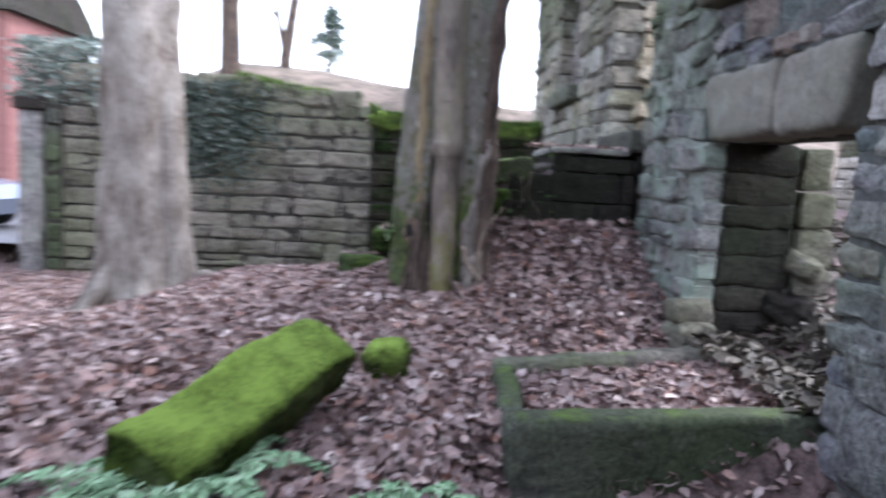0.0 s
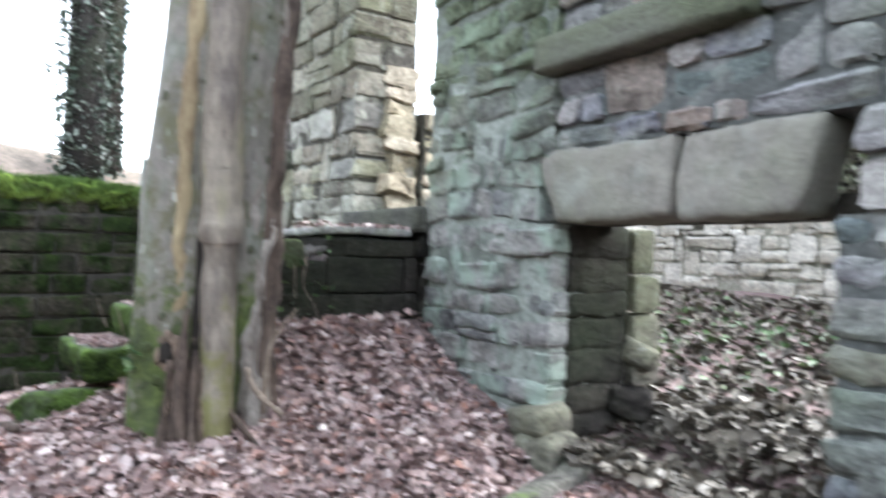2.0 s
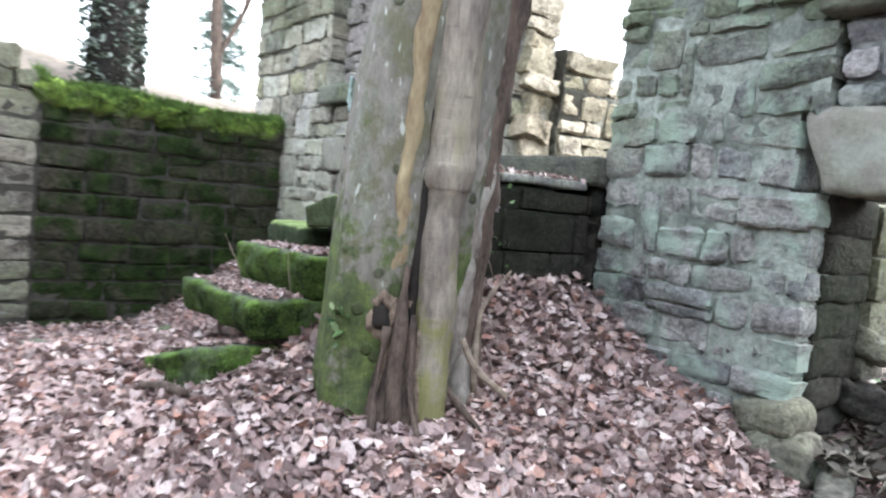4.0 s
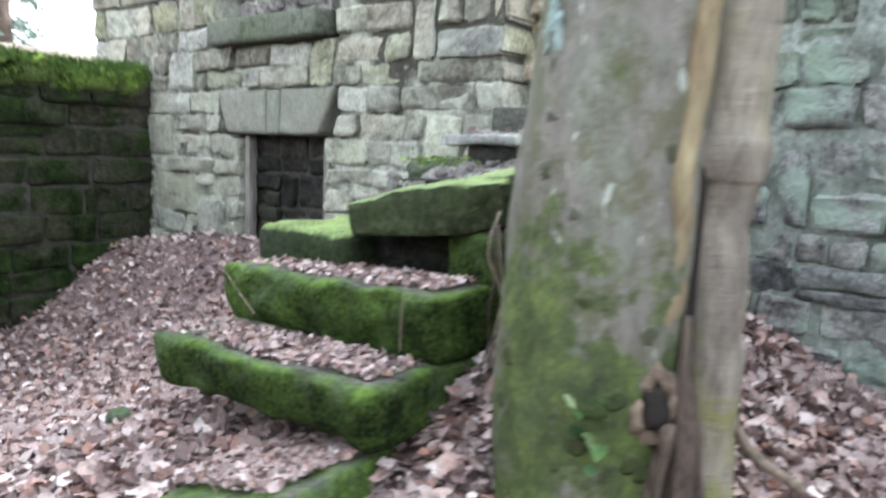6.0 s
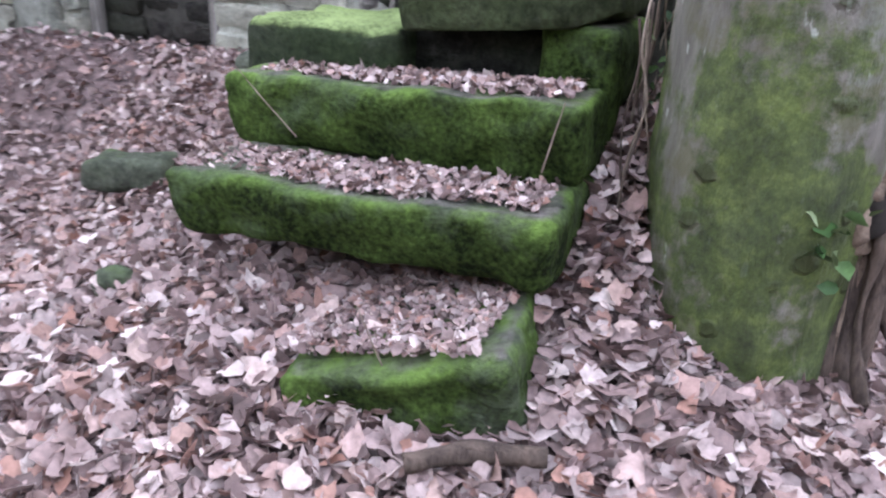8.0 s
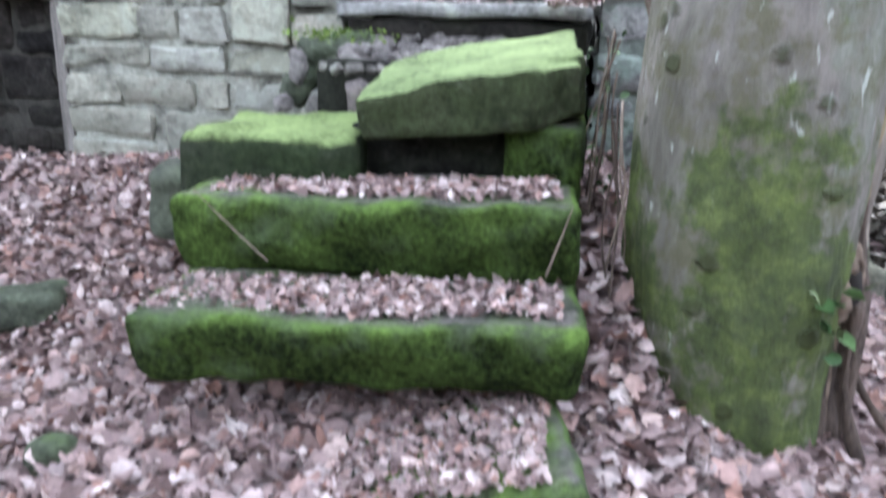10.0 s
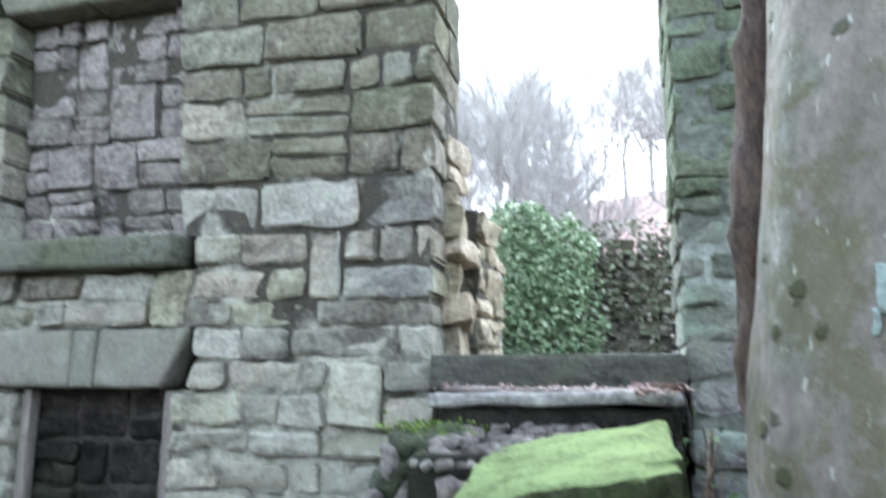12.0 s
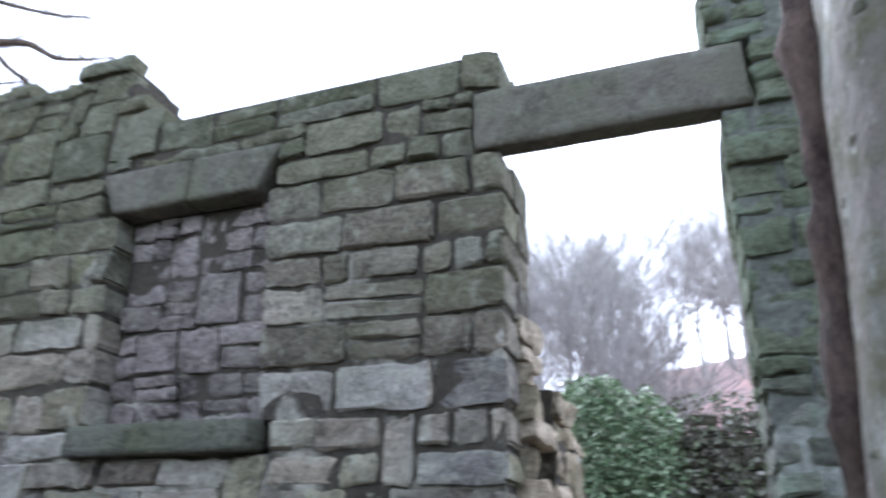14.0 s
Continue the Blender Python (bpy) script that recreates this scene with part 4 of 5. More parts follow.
def blades(name, points, height, width, mat, seed, parent=None, lean=0.5):
    """Grass or moss blades, one triangle each."""
    r = np.random.RandomState(seed)
    p = np.array(points, float)
    n = len(p)
    h = (height[0] + (height[1] - height[0]) * r.rand(n))[:, None]
    a = r.rand(n) * 2 * np.pi
    side = np.stack([np.cos(a), np.sin(a), np.zeros(n)], 1) * width
    tip = p + np.array([[0, 0, 1.0]]) * h + lean * h * np.stack([r.randn(n), r.randn(n), 0.2 * r.randn(n)], 1)
    v = np.stack([p - side, p + side, tip], 1).reshape(-1, 3)
    ob = new(name, mesh_of(name, v.tolist(), (np.arange(3 * n).reshape(-1, 3)).tolist(), mat))
    if parent is not None:
        ob.parent = parent
        ob.matrix_parent_inverse = Matrix.Translation(-Vector(parent.location))
    return ob


# ---- the flight of steps to the doorway ----
stairs = thing("stone_staircase", "broken moss-covered stone steps rising to the doorway", "staircase", (0.6, -1.2, 0.3))
STEPS = [  # x0, x1, front, back, top, height
    (0.62, 1.2, -2.54, -2.0, 0.305, 0.32),
    (0.03, 1.18, -2.24, -1.7, 0.575, 0.2),
    (0.01, 1.17, -1.94, -1.4, 0.805, 0.235),
]
for i, (x0, x1, y0, y1, zt, h) in enumerate(STEPS):
    turn = (0, -2.2 if i else -16, (9, 1.5, -1)[i])
    v, f = rounded_box((0, 0, 0), ((x1 - x0) / 2, (y1 - y0) / 2, h / 2), 0.03, 14, 0.014, 7, None, i + 1.5)
    for q in v:
        # worn hollow in the tread, ragged moss along the lip, undercut foot
        low = smoothstep(0.1, -0.5, q.z / h) * smoothstep(-0.05, -0.25, q.y)
        q.y += low * (0.035 + 0.025 * noise.noise((q.x * 9, i * 3.0, 1)))
        q.z += low * 0.018 * noise.noise((q.x * 8, i * 2.0, 4)) - 0.006 * smoothstep(0.2, 0.45, q.z / h) * math.exp(-(q.x / 0.3) ** 2)
        q.y += 0.03 * noise.noise((q.x * 9, q.z * 12, i + 7.0)) * smoothstep(-0.15, -0.25, q.y)
    m = Matrix.Translation(((x0 + x1) / 2, (y0 + y1) / 2, zt - h / 2)) @ pose(0, 0, 0, *turn)
    part("step", ([m @ q for q in v], f), MAT_STEP, stairs, "worn step thick with green moss", smooth=True)
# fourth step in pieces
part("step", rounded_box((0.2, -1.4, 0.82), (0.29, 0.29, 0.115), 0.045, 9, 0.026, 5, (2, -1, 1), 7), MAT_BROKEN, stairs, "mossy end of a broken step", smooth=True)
part("riser", rounded_box((0.73, -1.28, 0.85), (0.3, 0.24, 0.11), 0.02, 6, 0.01, 5, None, 8), MAT_NEARBLACK, stairs, "dark recessed riser stone", smooth=True)
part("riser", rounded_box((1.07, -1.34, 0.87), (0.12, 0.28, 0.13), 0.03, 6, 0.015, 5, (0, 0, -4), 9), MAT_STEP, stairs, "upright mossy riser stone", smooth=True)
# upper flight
part("core", rounded_box((0.68, -0.6, 0.66), (0.5, 0.5, 0.48), 0.03, 6, 0.012, 4, None, 10), MAT_NEARBLACK, stairs, "dark rubble core of the upper flight", smooth=True)
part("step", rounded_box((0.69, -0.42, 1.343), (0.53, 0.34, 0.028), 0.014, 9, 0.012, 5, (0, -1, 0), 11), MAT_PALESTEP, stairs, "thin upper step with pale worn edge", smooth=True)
# near-black stone makes the dark line below the upper step
part("riser", rounded_box((0.74, -0.52, 1.2), (0.44, 0.2, 0.11), 0.02, 6, 0.015, 6, None, 19), MAT_NEARBLACK, stairs, "dark stone under the upper step", smooth=True)
part("grit", rounded_box((0.68, -0.36, 1.372), (0.48, 0.24, 0.012), 0.01, 10, 0.012, 9, None, 23), MAT_GRIT, stairs, "grey grit lying on the upper step", smooth=True)
part("threshold", rounded_box((0.65, 0.1, 1.455), (0.65, 0.2, 0.095), 0.012, 8, 0.004, 5, None, 12), MAT_THRESH, stairs, "straight dark stone threshold of the doorway", smooth=True)
rng = random.Random(5)
part("rubble_bed", rounded_box((0.72, -0.86, 1.05), (0.42, 0.3, 0.08), 0.04, 10, 0.04, 7, (18, 0, 0), 33), MAT_GRIT, stairs, "gritty rubble bed where steps are missing", smooth=True)
pebbles = []
for i in range(260):
    x, y = rng.uniform(0.22, 1.12), rng.uniform(-1.1, -0.7)
    s = rng.uniform(0.008, 0.028)
    pebbles.append(rounded_box((x, y, 1.16 + 0.31 * (y + 0.92)), (s * 1.4, s, s * 0.8), s * 0.5, 2, s * 0.2, 9, (rng.uniform(-40, 40), 0, rng.uniform(0, 180)), i))
tagged(part("gravel", joined(pebbles), MAT_INFILL, stairs, smooth=True), "loose pale gravel", kind="stuff")
tagged(leaf_cloud("moss_clump", [(0.2 + rng.gauss(0, 0.09), -0.78 + rng.gauss(0, 0.06), 1.22 + rng.gauss(0, 0.018)) for _ in range(620)], (0.01, 0.026), MAT_MOSSLEAF, 41, 0.9, parent=stairs), "bright mossy weeds growing in the broken edge", kind="stuff")
part("moss_mound", rounded_box((0.2, -0.78, 1.16), (0.16, 0.1, 0.06), 0.05, 7, 0.03, 9, (0, -6, 10), 4), MAT_TROUGH, stairs, "dark moss mound on the broken edge", smooth=True)
for i in range(22):
    part("rubble_stone", rounded_box((0.14 + rng.uniform(-0.13, 0.2), -0.76 + rng.uniform(-0.3, 0.25), 1.03 + rng.uniform(-0.12, 0.1)), [rng.uniform(0.03, 0.065) for _ in range(3)], 0.03, 4, 0.025, 9,
                                     (rng.uniform(-30, 30), rng.uniform(-30, 30), rng.uniform(0, 90)), i), (MAT_NEARBLACK, MAT_INFILL, MAT_TROUGH)[i % 3], stairs, smooth=True)
# side wall of the flight
rng = random.Random(17)
z = 0.1
while z < 1.26:
    h = 1.3 - z if z > 1.02 else rng.uniform(0.18, 0.26)
    y = -1.15
    while y < -0.03:
        w = min(rng.uniform(0.28, 0.6), -0.02 - y)
        if not (z + h > 1.1 and y + w / 2 < -0.5):
            part("side_stone", rounded_box((1.12, y + w / 2, z + h / 2), (0.1, w / 2 - 0.005, h / 2 - 0.004), 0.015, 3, 0.006, 5, None, y * 5 + z), MAT_NEARBLACK, stairs, smooth=True)
        y += w
    z += h

slab = thing("fallen_slab", "tilted broken stone slab with pale green top resting on the steps", "stone slab", (0.85, -1.45, 1.05))
v, f = rounded_box((0, 0, 0), (0.345, 0.4, 0.09), 0.022, 11, 0.016, 5, None, 14)
for q in v:
    # thins towards its low end; the outer front corner is broken off
    if q.z < 0:
        q.z *= 0.62 + 0.55 * (q.x + 0.325) / 0.65
    bite = smoothstep(0.14, 0.33, q.x) * smoothstep(-0.2, -0.36, q.y)
    q.x, q.y, q.z = q.x - 0.02 * bite, q.y + 0.1 * bite, q.z * (1 - 0.25 * bite)
    q.x += 0.03 * smoothstep(0, 0.36, q.y) * (1 if q.x < 0 else 0.4)
m = pose(0.82, -1.285, 1.085, 6.5, -10.5, 1)
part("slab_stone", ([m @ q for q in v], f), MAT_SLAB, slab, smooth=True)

# ---- the great tree beside the steps ----
tree = thing("tree", "large old tree with fused stems and mossy base beside the steps", "tree", (1.65, -1.8, 0.2))


def great_trunk():
    """Round behind, drawn in where the second stem leans against it; the foot narrows on the side of the steps."""
    rows = [(-0.1, 1.68, -1.74, 0.33), (0.2, 1.68, -1.74, 0.335), (0.45, 1.68, -1.72, 0.355), (0.8, 1.685, -1.69, 0.365), (1.3, 1.69, -1.65, 0.37), (1.9, 1.74, -1.63, 0.35), (2.8, 1.82, -1.6, 0.33), (4.5, 1.95, -1.55, 0.3), (9, 2.15, -1.5, 0.2)]
    verts, faces, seg = [], [], 64
    for n, (z, x, y, rr) in enumerate(smooth_path(rows, 9)):
        for k in range(seg):
            an = 2 * math.pi * k / seg
            d = math.degrees(an)
            cut = math.exp(-(((d - 5 + 180) % 360 - 180) / 62) ** 2)
            low = smoothstep(0.7, 0.15, z)
            q = rr * (1 - 0.5 * cut - 0.2 * low * math.exp(-((d - 190) / 30) ** 2))
            q *= 1 + 0.12 * smoothstep(0.35, 0.0, z) * math.sin(5 * an + 0.6)
            p = Vector((x + math.cos(an), y + math.sin(an), z * 0.55))
            q += 0.03 * noise.noise(p * 1.9) + 0.014 * noise.noise(p * 6.0) + 0.006 * noise.noise(p * 15.0)
            verts.append(Vector((x + q * math.cos(an), y + q * math.sin(an), z)))
        if n:
            for k in range(seg):
                k2 = (k + 1) % seg
                faces.append(((n - 1) * seg + k, (n - 1) * seg + k2, n * seg + k2, n * seg + k))
    return verts, faces


part("trunk", great_trunk(), MAT_BARK, tree, "grey-green trunk with moss climbing from its root", smooth=True)
stem_keys = [(1.9, -1.66, 0.05, 0.13), (1.9, -1.66, 0.3, 0.105), (1.895, -1.65, 0.8, 0.095), (1.89, -1.65, 1.17, 0.096), (1.89, -1.65, 1.24, 0.112), (1.89, -1.65, 1.31, 0.118), (1.89, -1.65, 1.4, 0.11), (1.9, -1.66, 1.8, 0.115), (1.94, -1.66, 2.6, 0.12), (2.0, -1.62, 4.0, 0.11), (2.3, -1.5, 8.0, 0.07)]
part("stem", tube(smooth_path(stem_keys, 12), 32, 0.035, 3, 0.022, 4.0, detail=7), MAT_STEM, tree, "smooth pale stem with a swollen ring", smooth=True)
cleft_keys = [(1.85, -1.852, 0.75, 0.015), (1.862, -1.845, 0.95, 0.035), (1.868, -1.845, 1.2, 0.042), (1.882, -1.838, 1.5, 0.036), (1.912, -1.828, 2.0, 0.042), (1.98, -1.79, 3.2, 0.042)]
part("cleft", tube(smooth_path(cleft_keys, 12), 14, 0.08, 3, 0.03, 8.0, detail=9), MAT_YELLOW, tree, "yellow lichen strip between the stems", smooth=True)
for i, keys in enumerate([[(1.47, -1.38, 0.2, 0.07), (1.44, -1.4, 0.6, 0.05), (1.4, -1.42, 1.3, 0.055), (1.43, -1.42, 1.8, 0.085), (1.47, -1.4, 2.4, 0.075), (1.55, -1.36, 3.4, 0.085), (1.75, -1.3, 6.0, 0.06)],
                          [(1.8, -1.36, 0.25, 0.08), (1.77, -1.35, 0.7, 0.065), (1.75, -1.35, 1.2, 0.08), (1.79, -1.34, 1.7, 0.07), (1.82, -1.32, 2.6, 0.085), (1.95, -1.28, 5.0, 0.06)],
                          [(1.87, -1.42, 0.2, 0.06), (1.82, -1.4, 0.5, 0.045), (1.78, -1.39, 0.8, 0.06), (1.82, -1.4, 1.1, 0.035), (1.77, -1.36, 1.45, 0.055), (1.82, -1.38, 1.9, 0.04), (1.8, -1.36, 2.4, 0.06), (1.9, -1.32, 4.0, 0.05)],
                          [(1.78, -1.47, 0.3, 0.035), (1.86, -1.47, 0.65, 0.03), (1.81, -1.44, 1.0, 0.03), (1.86, -1.45, 1.5, 0.03), (1.8, -1.42, 2.0, 0.035), (1.89, -1.4, 3.0, 0.03)]]):
    part("ivy_stem", tube(smooth_path(keys, 9), 16, 0.16, 3, 0.05, 11.0 + i, detail=8), MAT_LIANA if i < 2 else MAT_BEECH, tree, "dark twisted old ivy stem" if i < 2 else "pale twisted ivy stem", smooth=True)
# black tube laid in the crease as its painted shade
part("cleft", tube(smooth_path([(1.86, -1.76, 0.2, 0.04), (1.87, -1.755, 0.8, 0.03), (1.875, -1.75, 1.4, 0.025), (1.9, -1.75, 2.2, 0.02), (1.98, -1.71, 3.5, 0.02)], 5), 9, 0.1, 3, 0.012, 5, detail=12), paint_black, tree, "black tube giving the shade of the cleft between the stems", smooth=True)
for k in range(16):
    an = radians(296 + 3.6 * k)
    rr = 0.225 + 0.03 * math.sin(k * 2.3)
    x, y = 1.685 + rr * math.cos(an), -1.675 + rr * math.sin(an)
    z0, z1 = 0.12 + 0.05 * random.random(), 0.5 + 0.42 * random.random()
    w = 0.03 * random.uniform(-1, 1)
    part("rotten_wood", tube(smooth_path([(x + 0.05 * math.cos(an), y + 0.05 * math.sin(an), z0, 0.03), (x + w, y - w, (z0 + z1) / 2, 0.036), (x, y, z1, 0.012)], 4), 8, 0.15, 3, 0.014, k * 1.7, detail=14), MAT_ROT if k % 3 else MAT_LIANA, tree, smooth=True)
# no hole is cut: a black lump paints the hollow's shade
hollow = part("hollow", rounded_box((1.862, -1.895, 0.66), (0.04, 0.035, 0.055), 0.035, 5, 0.01, 9, (0, 0, 45), 3), paint_black, tree, "black lump giving the shade inside the trunk's rotted hollow", smooth=True)
rim = []
for k in range(41):
    an = 2 * math.pi * k / 40
    out = 1 + 0.25 * noise.noise((math.cos(an) * 2, math.sin(an) * 2, 3))
    side, up = 0.05 * out * math.cos(an), 0.078 * out * math.sin(an)
    rim.append((1.855 + 0.7 * side, -1.888 + 0.7 * side, 0.665 + up, 0.03 + 0.012 * noise.noise((an * 2, 5, 1))))
part("hollow_rim", tube(rim, 12, 0.15, 3, 0.022, 6.0, cap=False, detail=18), MAT_ROT, tree, "torn rotten lip round the hollow", smooth=True)
for i, (ang, ln) in enumerate([(322, 0.12), (30, 0.35), (350, 0.25), (100, 0.4)]):
    c, s = math.cos(radians(ang)), math.sin(radians(ang))
    bx, by = 1.7 + 0.24 * c, -1.74 + 0.24 * s
    keys = [(bx - 0.03 * s, by, 0.62 - 0.03 * i, 0.008), (bx + 0.05 * c + 0.03 * s, by + 0.05 * s, 0.36, 0.015), (bx + ln * c, by + ln * s, ground_z(bx + ln * c, by + ln * s) - 0.02, 0.013)]
    part("root", tube(smooth_path(keys, 6), 10, 0.05, 3, 0.02, i * 3.0, detail=6), MAT_LIANA, tree, smooth=True)
tagged(leaf_cloud("root_ivy", [(1.79 + random.gauss(0, 0.03), -2.06 + random.gauss(0, 0.015), 0.62 + random.gauss(0, 0.05)) for _ in range(14)], (0.04, 0.075), MAT_IVY, 5, 0.8, parent=tree), "a few ivy leaves on the root", kind="stuff")

# sapling shoot and dead sticks near the tree
sticks = [("dead_stick", [(1.93, -1.4, 0.3, 0.018), (1.86, -1.36, 0.6, 0.015), (1.83, -1.3, 0.72, 0.013), (1.87, -1.2, 0.87, 0.009)], "pale broken stick standing beside the tree"),
          ("fallen_branch", [(1.93, -1.5, 0.56, 0.018), (2.0, -1.46, 0.44, 0.018), (2.12, -1.36, 0.33, 0.015)], "pale fallen branch lying on leaves"),
          ("fallen_branch", [(1.02, -2.66, 0.17, 0.022), (1.15, -2.58, 0.19, 0.026), (1.3, -2.54, 0.2, 0.018)], "short dark rotten branch lying on leaves")]
for nm, keys, lab in sticks:
    ob = part(nm, tube(smooth_path(keys, 6), 8, 0, 3, 0.008, 2.0, detail=9), MAT_LIANA if "dark" in lab else MAT_TWIG, smooth=True)
    tagged(ob, lab, "stick" if "stick" in nm else "branch")

for k, (an, z, w, h) in enumerate([(249, 1.63, 0.013, 0.055), (252, 1.58, 0.01, 0.05), (246, 1.56, 0.007, 0.03)]):
    c, s = math.cos(radians(an)), math.sin(radians(an))
    rr = 0.372
    part("lichen_patch", rounded_box((1.7 + rr * c, -1.645 + rr * s, z), (0.008, w, h), 0.008, 6, 0.009, 30, (0, 0, an), k), MAT_LICHEN, tree, "pale turquoise lichen patch", smooth=True)

# thin roots and ivy hanging between the steps and the tree
rv = random.Random(61)
vines = thing("ivy_tangle", "tangle of thin roots hanging beside the steps", "ivy", (1.26, -1.4, 0.5))
for k in range(13):
    x, y = 1.235 + rv.uniform(0, 0.05), rv.uniform(-1.85, -0.9)
    keys = [(x, y, 1.25 - 0.25 * abs(y + 1.2) + rv.uniform(-0.15, 0.1), 0.004)]
    for q in range(4):
        x, y = x + rv.gauss(0, 0.025), y + rv.gauss(0, 0.05)
        keys.append((max(1.22, x), y, keys[-1][2] - rv.uniform(0.1, 0.2), rv.uniform(0.002, 0.0045)))
    part("root", tube(smooth_path(keys, 4), 5, seed=k), MAT_TWIG if k % 3 else MAT_LIANA, vines, smooth=True)
tagged(leaf_cloud("ivy", [(1.25 + rv.gauss(0, 0.03), rv.uniform(-1.5, -0.7), rv.uniform(0.7, 1.3)) for _ in range(40)], (0.03, 0.06), MAT_IVY, 15, 0.8, parent=vines), kind="stuff")
r_ = np.random.RandomState(16)
tagged(leaf_cloud("ledge_leaves", [(1.03 + 0.2 * r_.rand(), y, 1.37 + 0.03 * r_.rand()) for y in r_.uniform(-0.95, -0.1, 120)], (0.03, 0.07), MAT_LEAF, 17, 0.5), "dead leaves caught on the side ledge of the steps", "leaves", kind="stuff")
for k, (x, y, z) in enumerate([(0.32, -1.99, 0.68), (1.08, -1.99, 0.7), (0.9, -2.5, 0.3)]):
    q = rv.uniform(-0.1, 0.1)
    ob = part("dry_grass_stalk", tube(smooth_path([(x, y, z - 0.05, 0.003), (x + q, y - 0.03, z + 0.06, 0.0025), (x + 1.8 * q, y - 0.05, z + 0.15, 0.0015)], 4), 4), MAT_TWIG)
    tagged(ob, "pale dry grass stalk leaning on a step", "grass stalk", "dry stalks")

# ---- big beech by the garden gate ----
beech = thing("tree", "large smooth grey-brown beech trunk near the gate", "tree", (-0.3, -4.75, -0.5))
keys = [(-0.3, -4.75, -0.9, 0.72), (-0.3, -4.75, -0.5, 0.6), (-0.3, -4.75, -0.25, 0.5), (-0.3, -4.75, 0.1, 0.455), (-0.3, -4.76, 0.6, 0.43), (-0.32, -4.78, 1.5, 0.4), (-0.37, -4.84, 2.8, 0.37), (-0.45, -4.95, 4.5, 0.34), (-0.55, -5.05, 8, 0.28)]
part("trunk", tube(smooth_path(keys, 10), 48, 0.05, 5, 0.06, 2.0, detail=2.6), MAT_BEECH, beech, smooth=True)
part("trunk", tube(smooth_path([(-0.2, -4.4, -0.7, 0.28), (-0.2, -4.43, 0.2, 0.2), (-0.25, -4.5, 1.4, 0.16), (-0.35, -4.64, 3.0, 0.14), (-0.45, -4.8, 5.0, 0.1)], 10), 24, 0.06, 4, 0.04, 5.0, detail=3.5), MAT_BEECH, beech, "second stem fused to the trunk", smooth=True)
for k in range(6):
    an = radians(20 + 62 * k)
    c, q = math.cos(an), math.sin(an)
    foot = [(-0.3 + r0 * c, -4.75 + r0 * q) for r0 in (0.38, 0.5, 0.72, 0.95)]
    part("root", tube(smooth_path([(*foot[0], 0.1, 0.05), (*foot[1], -0.22, 0.1), (foot[2][0], foot[2][1], ground_z(*foot[2]) + 0.02, 0.09), (foot[3][0], foot[3][1], ground_z(*foot[3]) - 0.06, 0.04)], 6), 10, 0.05, 3, 0.03, k * 2.0, detail=5), MAT_BEECH, beech, smooth=True)

# ---- stone trough before the low opening ----
trough = thing("stone_trough", "old mossy stone trough full of fallen leaves", "trough", (3.7, -0.6, 0.0))
for i, (p, q, w, z0, z1, lab) in enumerate([((4.42, -1.4), (4.1, 0.34), 0.085, -0.42, 0.13, "thick mossy near wall with worn rim"), ((3.5, -1.36), (2.72, 0.52), 0.075, -0.3, 0.115, "worn far wall"),
                                            ((4.46, -1.37), (3.46, -1.32), 0.06, -0.4, 0.1, "low green end wall"), ((3.85, -1.2), (3.4, 0.25), 0.5, -0.3, -0.12, "trough floor")]):
    dx, dy = q[0] - p[0], q[1] - p[1]
    part("trough_wall", rounded_box(((p[0] + q[0]) / 2, (p[1] + q[1]) / 2, (z0 + z1) / 2), (math.hypot(dx, dy) / 2, w, (z1 - z0) / 2), 0.03, 12, 0.022, 4, (0, 0, math.degrees(math.atan2(dy, dx))), i + 20), MAT_TROUGH if i != 1 else MAT_PALETROUGH, trough, lab, smooth=True)

# ---- mossy fallen stones ----
def mossy(name, lab, center, half, turn, seed, r=0.05, mat=None):
    ob = part(name, rounded_box(center, half, r, 9, 0.045 if max(half) > 0.5 else 0.03, 3.5, turn, seed), mat or MAT_TROUGH, smooth=True)
    return tagged(ob, lab, "stone")


mossy("fallen_pillar", "long fallen stone covered in bright green moss", (4.62, -2.44, 0.185), (0.54, 0.155, 0.125), (-30, 12, -26), 1, r=0.025, mat=MAT_MOSSY)
mossy("stone", "small rounded stone covered in moss", (3.5, -1.96, 0.07), (0.15, 0.13, 0.11), None, 2, 0.08, MAT_MOSSY)
mossy("stone", "low mossy stone half buried in leaves", (-0.97, -1.4, 0.15), (0.2, 0.13, 0.08), (0, 0, 20), 3)
mossy("stone", "small mossy stone among leaves", (-0.18, -2.28, 0.1), (0.07, 0.06, 0.09), None, 4)
mossy("stone", "mossy rubble stone at the side of the steps", (-0.17, -1.25, 0.62), (0.2, 0.2, 0.12), (0, 0, 15), 5)
mossy("stone", "low mossy stone near the gate path", (-0.6, -2.9, -0.12), (0.3, 0.22, 0.1), (0, 0, 40), 8)

